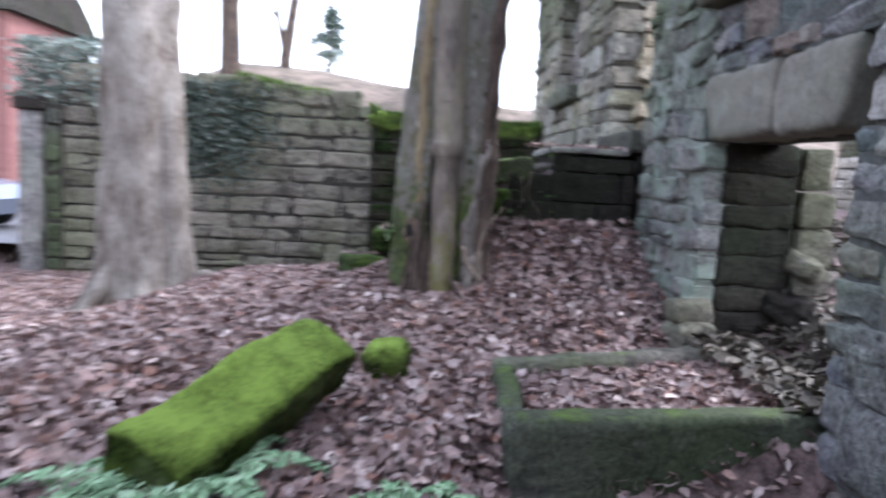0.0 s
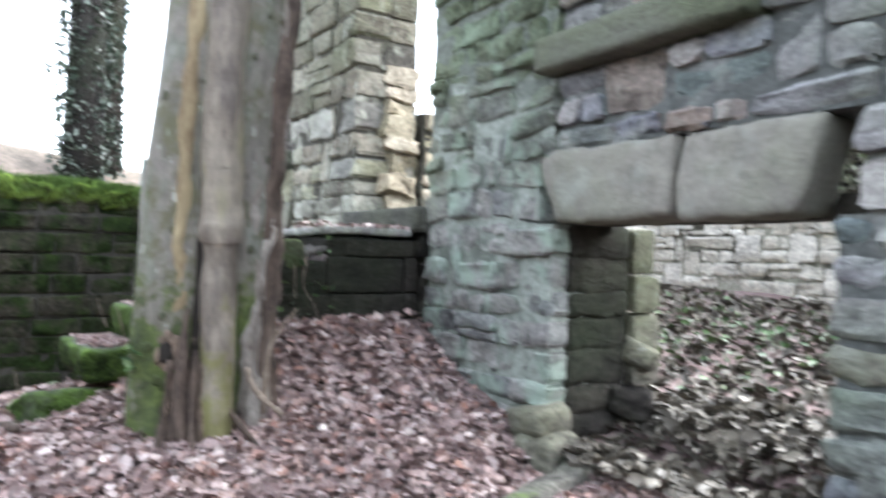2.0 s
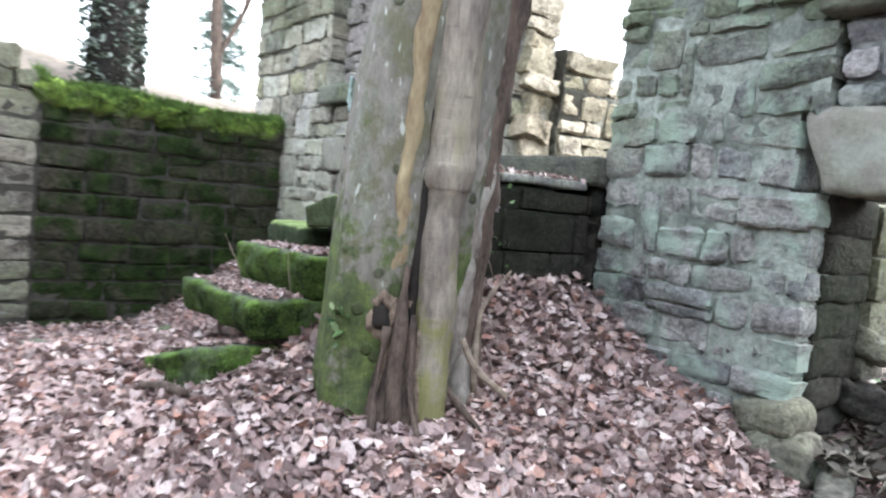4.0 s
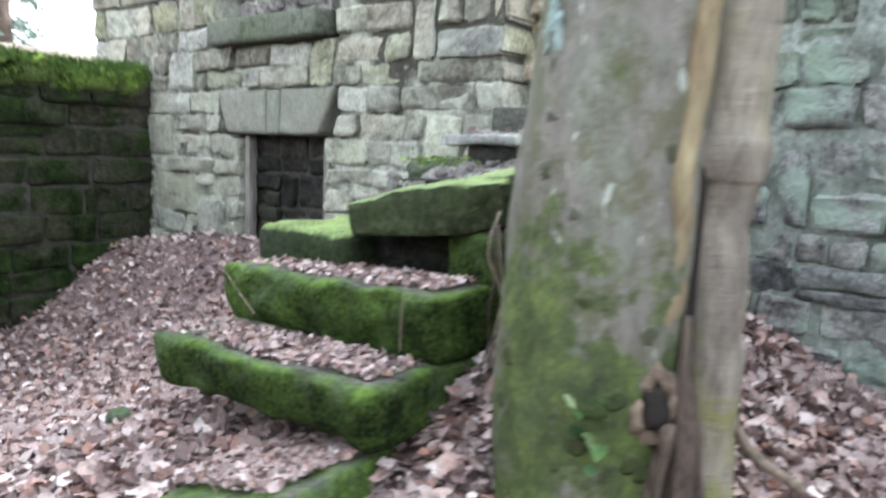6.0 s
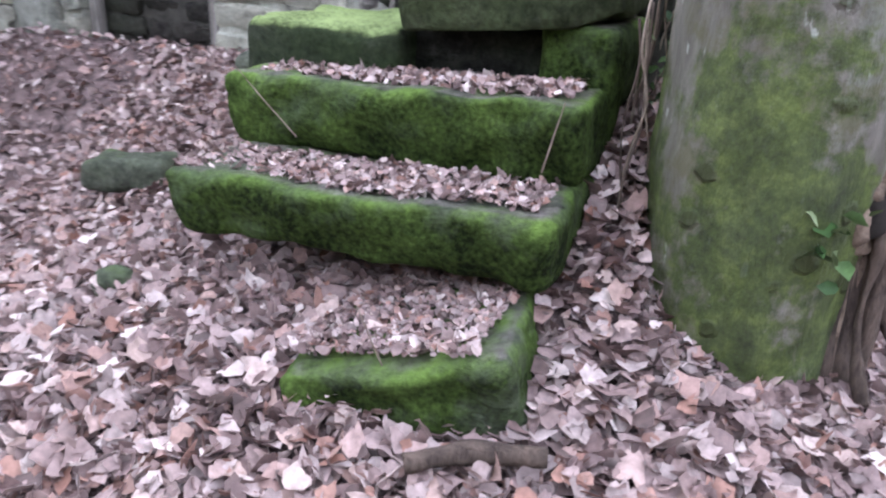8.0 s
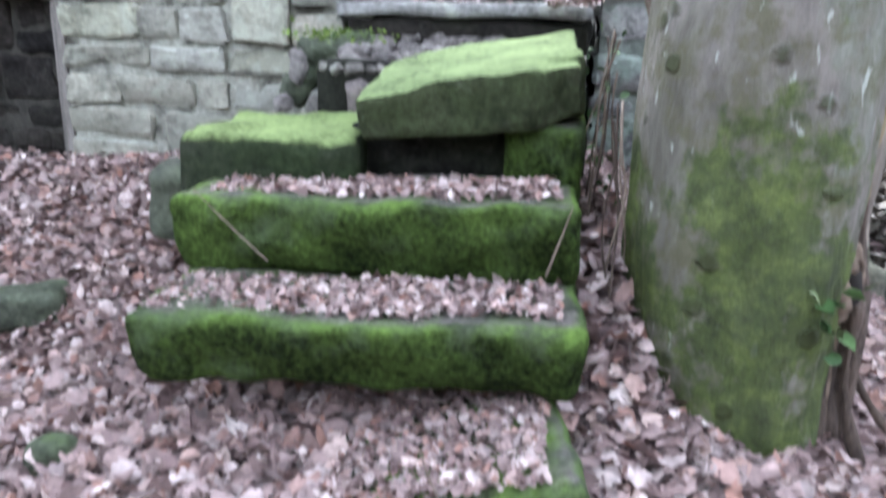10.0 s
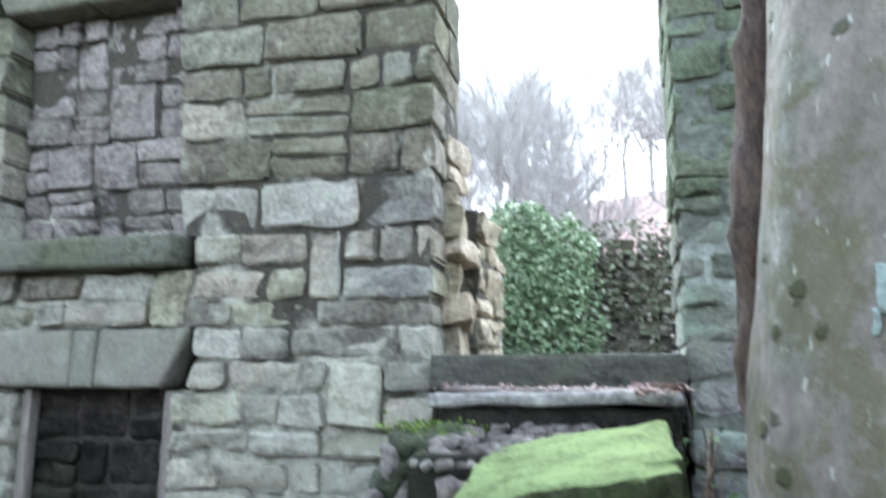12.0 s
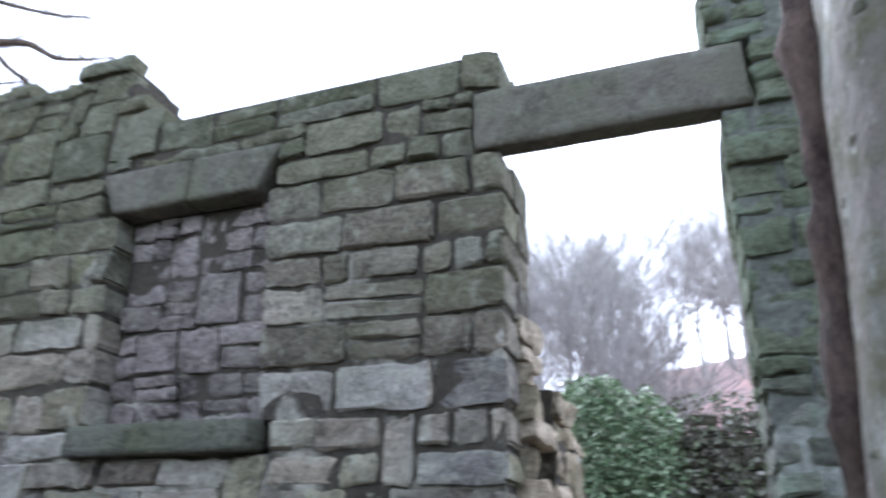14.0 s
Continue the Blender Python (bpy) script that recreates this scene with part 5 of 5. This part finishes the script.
# ---- ferns in the foreground ----
def fern(at, seed, size=0.45):
    r = random.Random(seed)
    ob = thing("fern", "bright green fern growing through leaves", "fern", at, "ferns")
    for k in range(7):
        an = k * 0.9 + r.uniform(-0.2, 0.2)
        pts, nor = [], []
        stem = []
        for i in range(16):
            t = i / 15
            x = at[0] + math.cos(an) * size * t
            y = at[1] + math.sin(an) * size * t
            z = at[2] + size * (0.9 * t - 0.8 * t * t)
            stem.append((x, y, z, 0.006 * (1 - t) + 0.0015))
            for side in (-1, 1):
                for q in range(3):
                    w = size * 0.3 * (1 - t) * (q + 1) / 3
                    pts.append((x - math.sin(an) * w * side, y + math.cos(an) * w * side, z - w * 0.2))
        part("stalk", tube(stem, 5), MAT_FERN, ob)
        tagged(leaf_cloud("frond", pts, (0.03, 0.06), MAT_FERN, seed + k, 0.35, parent=ob, aspect=0.45), kind="stuff")
    return ob


for i, (x, y) in enumerate([(4.95, -2.5), (5.12, -2.68), (5.1, -1.75), (5.35, -2.55)]):
    fern((x, y, ground_z(x, y)), 50 + i, 0.42 if i != 2 else 0.24)

# ---- leaf litter ----
r = np.random.RandomState(2)
pts = []
for x, y in zip(r.uniform(-4.15, 8.6, 80000), r.uniform(-8.6, 0.02, 80000)):
    near = max(smoothstep(5.0, 0.0, math.hypot(x - 1.2, y + 2.6)), smoothstep(3.5, 0.0, math.hypot(x - 5.0, y + 2.0)))
    if r.rand() > 0.62 + 0.38 * near:
        continue
    if y > -0.02:
        continue
    pts.append((x, y, ground_z(x, y) + 0.008 + 0.035 * r.rand() ** 2))
near_pts = [(x, y, ground_z(x, y) + 0.012 + 0.045 * r.rand() ** 2) for x, y in zip(r.uniform(-1.8, 3.6, 42000), r.uniform(-3.7, -0.2, 42000))]
near_pts += [(x, y, ground_z(x, y) + 0.012 + 0.045 * r.rand() ** 2) for x, y in zip(r.uniform(3.2, 6.6, 9000), r.uniform(-3.8, -0.6, 9000))]
tagged(lobed_leaves("fallen_leaves", near_pts, (0.028, 0.078), MAT_LEAF, 31, 0.6), "crumpled pale pink-brown dead leaves covering the ground", "leaves", kind="stuff")
dull = []
for x, y in zip(r.uniform(2.7, 4.25, 1500), r.uniform(-0.1, 1.2, 1500)):
    dull.append((x, y, (ground_z(x, y) if y > 0.25 else 0.12) + 0.05 * r.rand()))
for x, y in zip(r.uniform(0, 1, 1500), r.uniform(-1.28, 0.3, 1500)):
    x0, x1 = 3.55 - 0.41 * (y + 1.34), 4.34 - 0.184 * (y + 1.4)
    pts.append((x0 + (x1 - x0) * x, y, 0.02 + 0.04 * r.rand()))
tagged(leaf_cloud("leaf_litter", pts, (0.03, 0.085), MAT_LEAF, 3, 0.55, fold=0.3), "thick carpet of fallen pinkish brown beech leaves", "leaves", kind="stuff")
pts = []
for x0, x1, y0, y1, z, n in ((0.06, 0.8, -2.19, -1.93, 0.57, 1300), (0.6, 1.12, -2.16, -1.93, 0.576, 700), (0.1, 1.1, -1.87, -1.62, 0.804, 1300), (0.6, 1.1, -2.5, -2.02, 0.318, 1500), (0.15, 1.1, -0.7, -0.12, 1.382, 90)):
    for x, y in zip(r.uniform(x0, x1, n), r.uniform(y0, y1, n)):
        pts.append((x, y, z + (0.287 * (x - 0.91) if z < 0.4 else 0.05 * (x - 0.6) if z < 1 else 0) + 0.015 * r.rand()))
tagged(lobed_leaves("step_leaves", pts, (0.01, 0.036), MAT_LEAF, 4, 0.55), "crumbled dead leaves lying on the steps", "leaves", kind="stuff")
pts = dull + [(x, y, ground_z(x, y) + 0.03 * r.rand()) for x, y in zip(r.uniform(-2, 5, 9000), r.uniform(0.3, 4.4, 9000))]
tagged(leaf_cloud("leaf_litter", pts, (0.06, 0.12), MAT_DRYLEAF, 6, 0.6), "dull dead leaves on the inner rubble slope", "leaves", kind="stuff")
pts = [(x, y, ground_z(x, y) + 0.02 + 0.1 * r.rand()) for x, y in zip(r.normal(1.9, 0.8, 260), r.normal(2.6, 0.6, 260))]
tagged(leaf_cloud("ground_ivy", pts, (0.05, 0.1), MAT_IVY, 7, 0.6), "green ivy creeping over the inner slope", "ivy", kind="stuff")

# moss and grass on the garden wall's top
pts = []
for y, v in zip(np.append(r.uniform(-2.75, -0.02, 7000), r.uniform(-4.9, -3.4, 900)), r.uniform(-0.06, 0.46, 7900)):
    pts.append((GX - v + 0.03, y, garden_top(y) + (0.02 if y > -2.76 else -0.05) - 0.14 * smoothstep(0.02, -0.06, v) * r.rand() + 0.04 * r.rand()))
tagged(blades("moss_tufts", pts, (0.04, 0.13), 0.012, MAT_GRASS, 8), "green moss and grass capping the garden wall", "moss", kind="stuff")
cap = [rounded_box((GX - 0.2, y + 0.15, garden_top(y + 0.15) - 0.06 + 0.03 * math.sin(y * 9)), (0.275, 0.19, 0.13), 0.09, 7, 0.05, 6, None, y) for y in np.arange(-2.75, -0.2, 0.3)]
tagged(part("moss_cap", joined(cap), MAT_MOSSY, smooth=True), "mossy turf capping the garden wall", "moss", kind="stuff")
# loose ragged stones along the higher stretch
coping = thing("wall_coping", "uneven weathered stones along the garden wall top", "coping", (GX, -5.0, 2.2))
y = -7.5
while y < -3.25:
    w = rv.uniform(0.22, 0.5)
    part("stone", rounded_box((GX - 0.2, y + w / 2, garden_top(y + w / 2) - 0.14 + rv.uniform(-0.03, 0.03)), (0.23, w / 2 - 0.008, rv.uniform(0.13, 0.17)), 0.04, 4, 0.03, 5, (rv.uniform(-4, 4), rv.uniform(-4, 4), 0), y), MAT_GARDEN, coping, smooth=True)
    y += w
# ivy on the garden wall
pts = [(GX + 0.02 + 0.06 * r.rand(), y, 1.6 + z) for y, z in zip(r.normal(-5.3, 0.5, 2600), r.normal(0.1, 0.5, 2600)) if z < 0.75 and z > -1.6 + abs(y + 5.3)]
tagged(leaf_cloud("wall_ivy", pts, (0.05, 0.1), MAT_WALLIVY, 9, 0.5, normals=[(1, 0, 0.4)] * len(pts)), "dark ivy hanging over the garden wall", "ivy", kind="stuff")


# ---- beyond the doorway: ivy wall, bracken hill, bare trees ----
rng = random.Random(40)
spec = lay(courses([0.4, 3.35], rng, 0.18, 0.28), -7.0, 11.0, [], lambda u: 3.3, rng, (0.3, 0.8))
back_wall = rubble_wall("wall_back", "rough stone wall behind the house", MAT_MORTAR_DARK, MAT_GARDEN, spec, lambda u, v, z: (u, 6.4 + v, z), 0.4, lambda u, z: False, rng)
pts = [(x, 6.35 - 0.12 * r.rand(), z) for x, z in zip(r.uniform(-6.5, 10, 26000), r.uniform(0.6, 3.6, 26000)) if r.rand() < (1.0 if x < 0.75 else 0.7)]
tagged(leaf_cloud("wall_ivy", pts, (0.06, 0.12), MAT_PALEDRY, 10, 0.7, normals=[(0, -1, 0.3)] * len(pts)), "dull ivy and dead leaves on the back wall", "ivy", kind="stuff")
pts = []
for _ in range(14000):
    q = np.array([r.normal(-0.35, 0.62), 6.0 - abs(r.normal(0, 0.22)), r.uniform(1.2, 3.95)])
    if q[2] < 3.8 - 0.5 * abs(q[0] + 0.35) ** 2 + 0.35 * noise.noise((q[0] * 3, q[2] * 3, 1)) and q[0] < 0.72 + 0.3 * noise.noise((3, q[2] * 2.2, 7)):
        pts.append(q)
tagged(leaf_cloud("ivy_bush", pts, (0.045, 0.095), MAT_LITIVY, 11, 0.9, normals=[(0, -1, 0.5)] * len(pts)), "thick green ivy bush growing over the back wall", "ivy", kind="stuff")


def hill_z(x, y):
    return -1.0 + 15.0 * smoothstep(9, 50, y + 0.5 * x) + 0.5 * noise.noise((x * 0.15, y * 0.15, 2))


hill = part("ground_hill", sheet(-60, 60, 7.2, 70, 1.5, hill_z), MAT_HILL, smooth=True)
tagged(hill, "bracken-brown hillside behind the house", "hill", kind="structure")


# bright inner wall seen through the low opening
rng = random.Random(44)
spec = lay(courses([0.2, 1.72], rng, 0.14, 0.22), -4.5, 2.0, [], lambda u: 1.7, rng, (0.2, 0.45))
inner_wall = rubble_wall("wall_inner", "pale stone inner wall of the ruin", MAT_MORTAR, MAT_BRIGHT, spec, lambda u, v, z: (u, 5.0 + v, z), 0.35, lambda u, z: u > -3 and z < 1.9, rng)
pilaster = stone_of("stone_post", "smooth pale upright stone against the inner wall", "post", (-1.35, 4.9, 0.95), (0.22, 0.1, 0.7), MAT_BRIGHT, r=0.02, rough=0.006, n=6, seed=30)

# ragged inner side of the doorway: a broken stub of a cross wall
rng = random.Random(45)
spec = lay(courses([0.3, 2.5], rng, 0.14, 0.26), 0.64, 1.6, [], lambda u: 2.5 - 0.1 * (u - 0.6), rng, (0.2, 0.4))
rubble_wall("wall_cross_stub", "tan ragged stub of a broken cross wall", MAT_MORTAR, MAT_TANSTUB, spec, lambda u, v, z: (0.13 - v + 0.05 * noise.noise((u * 3, z * 4, 2)), u, z), 0.5, lambda u, z: z > 1.4, rng, pillow=0.8, joint=0.02)
ragged = random.Random(46)
stub_end = thing("broken_wall_end", "ragged tan stones at the broken edge of the doorway", "wall end", (0.0, 0.5, 1.5))
z = 1.5
while z < 2.72:
    h = ragged.uniform(0.1, 0.24)
    x = -0.02 + ragged.uniform(-0.03, 0.09) * smoothstep(2.8, 2.2, z)
    part("stone", rounded_box((x - 0.06, 0.45 + ragged.uniform(-0.05, 0.05), z + h / 2), (0.12, 0.16, h / 2 - 0.002), 0.014, 5, 0.028, 8, (ragged.uniform(-8, 8), ragged.uniform(-10, 10), ragged.uniform(-12, 12)), z * 3), MAT_TANSTUB, stub_end, smooth=True)
    z += h


def bare_tree(name, label, at, seed, height=9.0, r0=0.16, depth=5, spread=0.5, group="", mat=None, first=0.3):
    rg = random.Random(seed)
    trunk, twigs = [], []

    def grow(p, d, ln, rad, lev):
        pts = [(*p, rad)]
        q = Vector(p)
        dd = Vector(d)
        n = 5 if group else 4
        for i in range(n):
            dd = (dd + Vector((rg.gauss(0, 0.1), rg.gauss(0, 0.1), 0.04))).normalized()
            q = q + dd * ln / n
            rr = rad * (1 - 0.4 * (i + 1) / n)
            pts.append((*q, rr))
            if lev > 0 and (lev < depth or i >= 1):
                for _ in range(1 if lev == depth else rg.choice((1, 2, 2) if group else (1, 1, 2))):
                    s = Vector((rg.gauss(0, 1), rg.gauss(0, 1), rg.gauss(0.25, 0.5))).normalized()
                    grow(q, (dd + s * spread * 1.6).normalized(), ln * rg.uniform(0.5, 0.72), rr * 0.55, lev - 1)
        (trunk if lev == depth else twigs).append(tube(pts, 10 if lev == depth else (5 if lev > 1 else 3), cap=False))

    grow((0, 0, 0), (0, 0, 1), height * 0.62, r0, depth)
    ob = thing(name, label, "tree", at, group)
    ob.location = (0, 0, 0)
    m = mat or MAT_FARBARK
    part("trunk", joined(trunk), m, ob, smooth=True)
    tagged(part("crown", joined(twigs), m, ob), kind="stuff")
    ob.location = at
    return ob


t_a = bare_tree("bare_tree", "leafless grey tree on the hillside", (-2.2, 21, hill_z(-2.2, 21) - 0.1), 1, 8.0, 0.14, 4, group="hillside trees")
t_b = bare_tree("bare_tree", "leafless grey tree on the hillside", (2.4, 24, hill_z(2.4, 24) - 0.1), 2, 8.5, 0.16, 4, group="hillside trees")
rg = random.Random(77)
for k in range(40):
    x, y = rg.uniform(-16, 12), rg.uniform(16, 44)
    if x > 1.0 and y < 30:
        y += 14
    c = copy_thing((t_a, t_b)[k % 2], pose(x, y, hill_z(x, y) - 0.1, 0, 0, rg.uniform(0, 360)))
    s = rg.uniform(0.8, 1.35)
    c.scale = (s, s, s)


# ---- beyond the garden wall ----
bank = part("ground_bank", sheet(-40, -4.65, -20, 16, 1.2, lambda x, y: 3.1 * smoothstep(-4.6, -12, x) * smoothstep(-9.5, -8.2, y) * (1 - 0.28 * smoothstep(-6, 1, y)) - 1.3 + 1.9 * smoothstep(-9, -7.6, y) + 0.2 * noise.noise((x * 0.4, y * 0.4, 7))), MAT_BANK, smooth=True)
tagged(bank, "leaf-strewn bank behind the garden wall", "bank", kind="structure")


def conifer(at, seed, height, label, spread=0.36):
    rg = random.Random(seed)
    ob = thing("conifer", label, "tree", at)
    part("trunk", tube([(at[0], at[1], at[2], 0.2), (at[0], at[1], at[2] + height, 0.03)], 10), MAT_FARBARK, ob, smooth=True)
    pts = []
    for _ in range(110):
        z = height * (0.15 + 0.85 * rg.random() ** 0.8)
        ln = ((1 - z / height) * height * spread + 0.15) * rg.uniform(0.45, 1.1)
        an = rg.uniform(0, 6.28)
        for _ in range(60):
            t = rg.random() ** 0.7
            pts.append((at[0] + math.cos(an) * ln * t + rg.gauss(0, 0.08), at[1] + math.sin(an) * ln * t + rg.gauss(0, 0.08), at[2] + z + 0.1 * ln * t - 0.3 * ln * t * t + rg.gauss(0, 0.05)))
    tagged(leaf_cloud("needles", pts, (0.06, 0.17), MAT_NEEDLE, seed, 0.5, parent=ob, aspect=0.4), kind="stuff")
    return ob


conifer((-16, -5.1, 0.6), 3, 5.5, "small blue-grey conifer behind the garden wall", 0.6)
conifer((-13, 1.7, 0.5), 5, 5.4, "broad pale conifer behind the garden wall", 0.5)


def ivy_tree(at, seed, height, r0, label):
    rg = random.Random(seed)
    ob = thing("ivy_tree", label, "tree", at)
    part("trunk", tube([(at[0], at[1], at[2], r0), (at[0] + 0.2, at[1] + 0.1, at[2] + height, r0 * 0.7)], 14, 0.05, 4, 0.05, seed), MAT_NEARBLACK, ob, smooth=True)
    pts = []
    for _ in range(4600):
        z = rg.uniform(0, height)
        an = rg.uniform(0, 6.28)
        rr = r0 * rg.uniform(0.85, 1.35 + 0.9 * max(0, noise.noise((z * 0.8, an, seed))))
        pts.append((at[0] + rr * math.cos(an), at[1] + rr * math.sin(an), at[2] + z))
    tagged(leaf_cloud("ivy", pts, (0.07, 0.15), MAT_WALLIVY, seed, 0.8, parent=ob), kind="stuff")
    return ob


ivy_tree((-9.5, -1.3, 0.6), 1, 9, 0.36, "tall trunk wrapped in dark ivy behind the wall")
ivy_tree((-10.6, -0.75, 0.6), 2, 9, 0.27, "tall ivy-clad trunk behind the garden wall")
for i, (x, y, s) in enumerate([(-9.5, -6.55, 1), (-11, -5.6, 2), (-12, 1.2, 3), (-12.8, 3.6, 4)]):
    last_tree = bare_tree("bare_tree", "tall bare trunk standing behind the garden wall", (x, y, 0.4), 10 + s, 11, (0.3, 0.2, 0.17, 0.17)[i], 3, 0.45, mat=MAT_LIANA)
# its long low boughs reach over the corner of the house
rv = random.Random(71)
for keys in ([(-12.6, 3.4, 9.0, 0.1), (-12.09, 3.0, 9.95, 0.09), (-11.14, 3.0, 9.88, 0.085), (-10.24, 3.0, 9.89, 0.075), (-9.31, 3.0, 9.65, 0.06), (-8.49, 3.0, 9.13, 0.04), (-7.74, 3.0, 8.9, 0.025), (-7.17, 3.0, 8.79, 0.012)],
             [(-13.6, 3.4, 12.6, 0.08), (-13.06, 3.0, 12.45, 0.07), (-11.5, 3.0, 11.55, 0.055), (-10.14, 3.0, 10.78, 0.04), (-8.76, 3.0, 10.12, 0.025), (-7.89, 3.0, 9.82, 0.01)],
             [(-11.5, 3.0, 11.5, 0.025), (-11.1, 2.95, 10.9, 0.03), (-10.3, 2.95, 9.96, 0.035), (-9.6, 3.0, 9.23, 0.04), (-8.97, 3.0, 8.73, 0.03), (-8.6, 3.1, 8.3, 0.02)]):
    line = smooth_path(keys, 8)
    bough = part("bough", tube(line, 7, 0, 3, 0.01, 1, detail=5), MAT_LIANA, last_tree, smooth=True)
    tw = []
    for k in range(60):
        p = line[rv.randrange(6, len(line))]
        e = [p[0] + rv.uniform(-0.25, 0.45), p[1] + rv.gauss(0, 0.15), p[2] + rv.uniform(-0.35, 0.3)]
        tw.append(tube([p[:3] + (0.01,), ((p[0] + e[0]) / 2, (p[1] + e[1]) / 2, (p[2] + e[2]) / 2 + 0.05, 0.007), (*e, 0.003)], 4))
    tagged(part("twig_tangle", joined(tw), MAT_LIANA, bough), kind="stuff")

# ---- gate, brick house, road and parked car ----
pillar = thing("gate_pillar", "weathered stone gate pillar with dark cap", "pillar", (GX, -8.0, -1.0))
part("shaft", rounded_box((GX + 0.05, -7.98, 0.4), (0.2, 0.16, 1.35), 0.02, 8, 0.01, 4, None, 1), MAT_STONE_R, pillar, smooth=True)
part("cap", rounded_box((GX + 0.05, -7.98, 1.83), (0.26, 0.22, 0.1), 0.03, 5, 0.01, 4, None, 2), MAT_NEARBLACK, pillar, "dark stone cap", smooth=True)
road = part("road", sheet(-40, -4.6, -40, -8.4, 2.0, lambda x, y: -0.44), MAT_ROAD)
tagged(road, "pale wet tarmac road outside the gate", "road", kind="structure")


def paint(name, col, rough=0.3, metal=0.0):
    m, nt, b = nodes_of(name, rough)
    b.inputs["Base Color"].default_value = (*col, 1)
    b.inputs["Metallic"].default_value = metal
    return m


car_at = (-6.6, -11.75, -0.42)
car = thing("car", "silver-blue car parked on the road outside the gate", "car", car_at)


def car_shell(x0, x1, profile, half):
    verts, faces = [], []
    n = len(profile)
    for s, k in ((-1, 1.0), (1, 1.0)):
        for (x, z, w) in profile:
            verts.append(Vector((car_at[0] + s * half * w, car_at[1] + x, car_at[2] + z)))
    for i in range(n):
        j = (i + 1) % n
        faces.append((i, j, n + j, n + i))
    faces.append(tuple(range(n))[::-1])
    faces.append(tuple(range(n, 2 * n)))
    return verts, faces


part("body", car_shell(0, 0, [(-2.0, 0.3, 0.95), (2.0, 0.3, 0.95), (2.1, 0.6, 0.97), (1.9, 0.85, 0.96), (0.9, 0.97, 1), (-1.9, 0.98, 1), (-2.05, 0.7, 1)], 0.85), paint("car_paint", (0.3, 0.34, 0.42), 0.25, 0.6), car)
part("cabin", car_shell(0, 0, [(-1.8, 0.98, 0.95), (0.9, 0.98, 0.95), (0.3, 1.42, 0.8), (-1.3, 1.45, 0.8)], 0.85), paint("car_glass", (0.12, 0.16, 0.18), 0.08), car, "dark glazed cabin")
for s in (-1, 1):
    for y in (-1.25, 1.3):
        wheel = part("wheel", tube([(car_at[0] + s * 0.68, car_at[1] + y, car_at[2] + 0.31, 0.31), (car_at[0] + s * 0.86, car_at[1] + y, car_at[2] + 0.31, 0.31)], 18), paint("tyre", (0.02, 0.02, 0.02), 0.8), car, "black wheel", smooth=False)
house = thing("brick_house", "red brick house across the road", "house", (-20, -16, -1.3))
part("wall", box(-24, -18, -34, -16.4, -1.3, 5.8), MAT_BRICK, house)
part("roof", ([Vector(p) for p in ((-24.3, -34.3, 5.8), (-17.7, -34.3, 5.8), (-17.7, -16.1, 5.8), (-24.3, -16.1, 5.8), (-21, -34.3, 8.4), (-21, -16.1, 8.4))], [(0, 1, 4), (2, 3, 5), (1, 2, 5, 4), (3, 0, 4, 5), (0, 3, 2, 1)]), MAT_NEARBLACK, house, "dark slate roof")
hedge_pts = [(GX - 0.3 + r.normal(0, 0.22), y, z) for y, z in zip(r.uniform(-8.4, -6.9, 4500), r.uniform(1.8, 2.9, 4500))]
tagged(leaf_cloud("hedge", hedge_pts, (0.05, 0.1), MAT_NEEDLE, 13, 0.9), "clipped dark hedge above the garden wall", "hedge", kind="stuff")
rng = random.Random(50)
spec = lay(courses([-1.3, 2.0], rng, 0.2, 0.3), -7.8, -7.55, [], lambda u: 2.0, rng, (0.3, 0.5))
rubble_wall("wall_gate_end", "moss-greened end of the garden wall by the gate", MAT_MORTAR_DARK, MAT_TROUGH, spec, lambda u, v, z: (GX + 0.12 - v, u, z), 0.45, lambda u, z: False, rng)
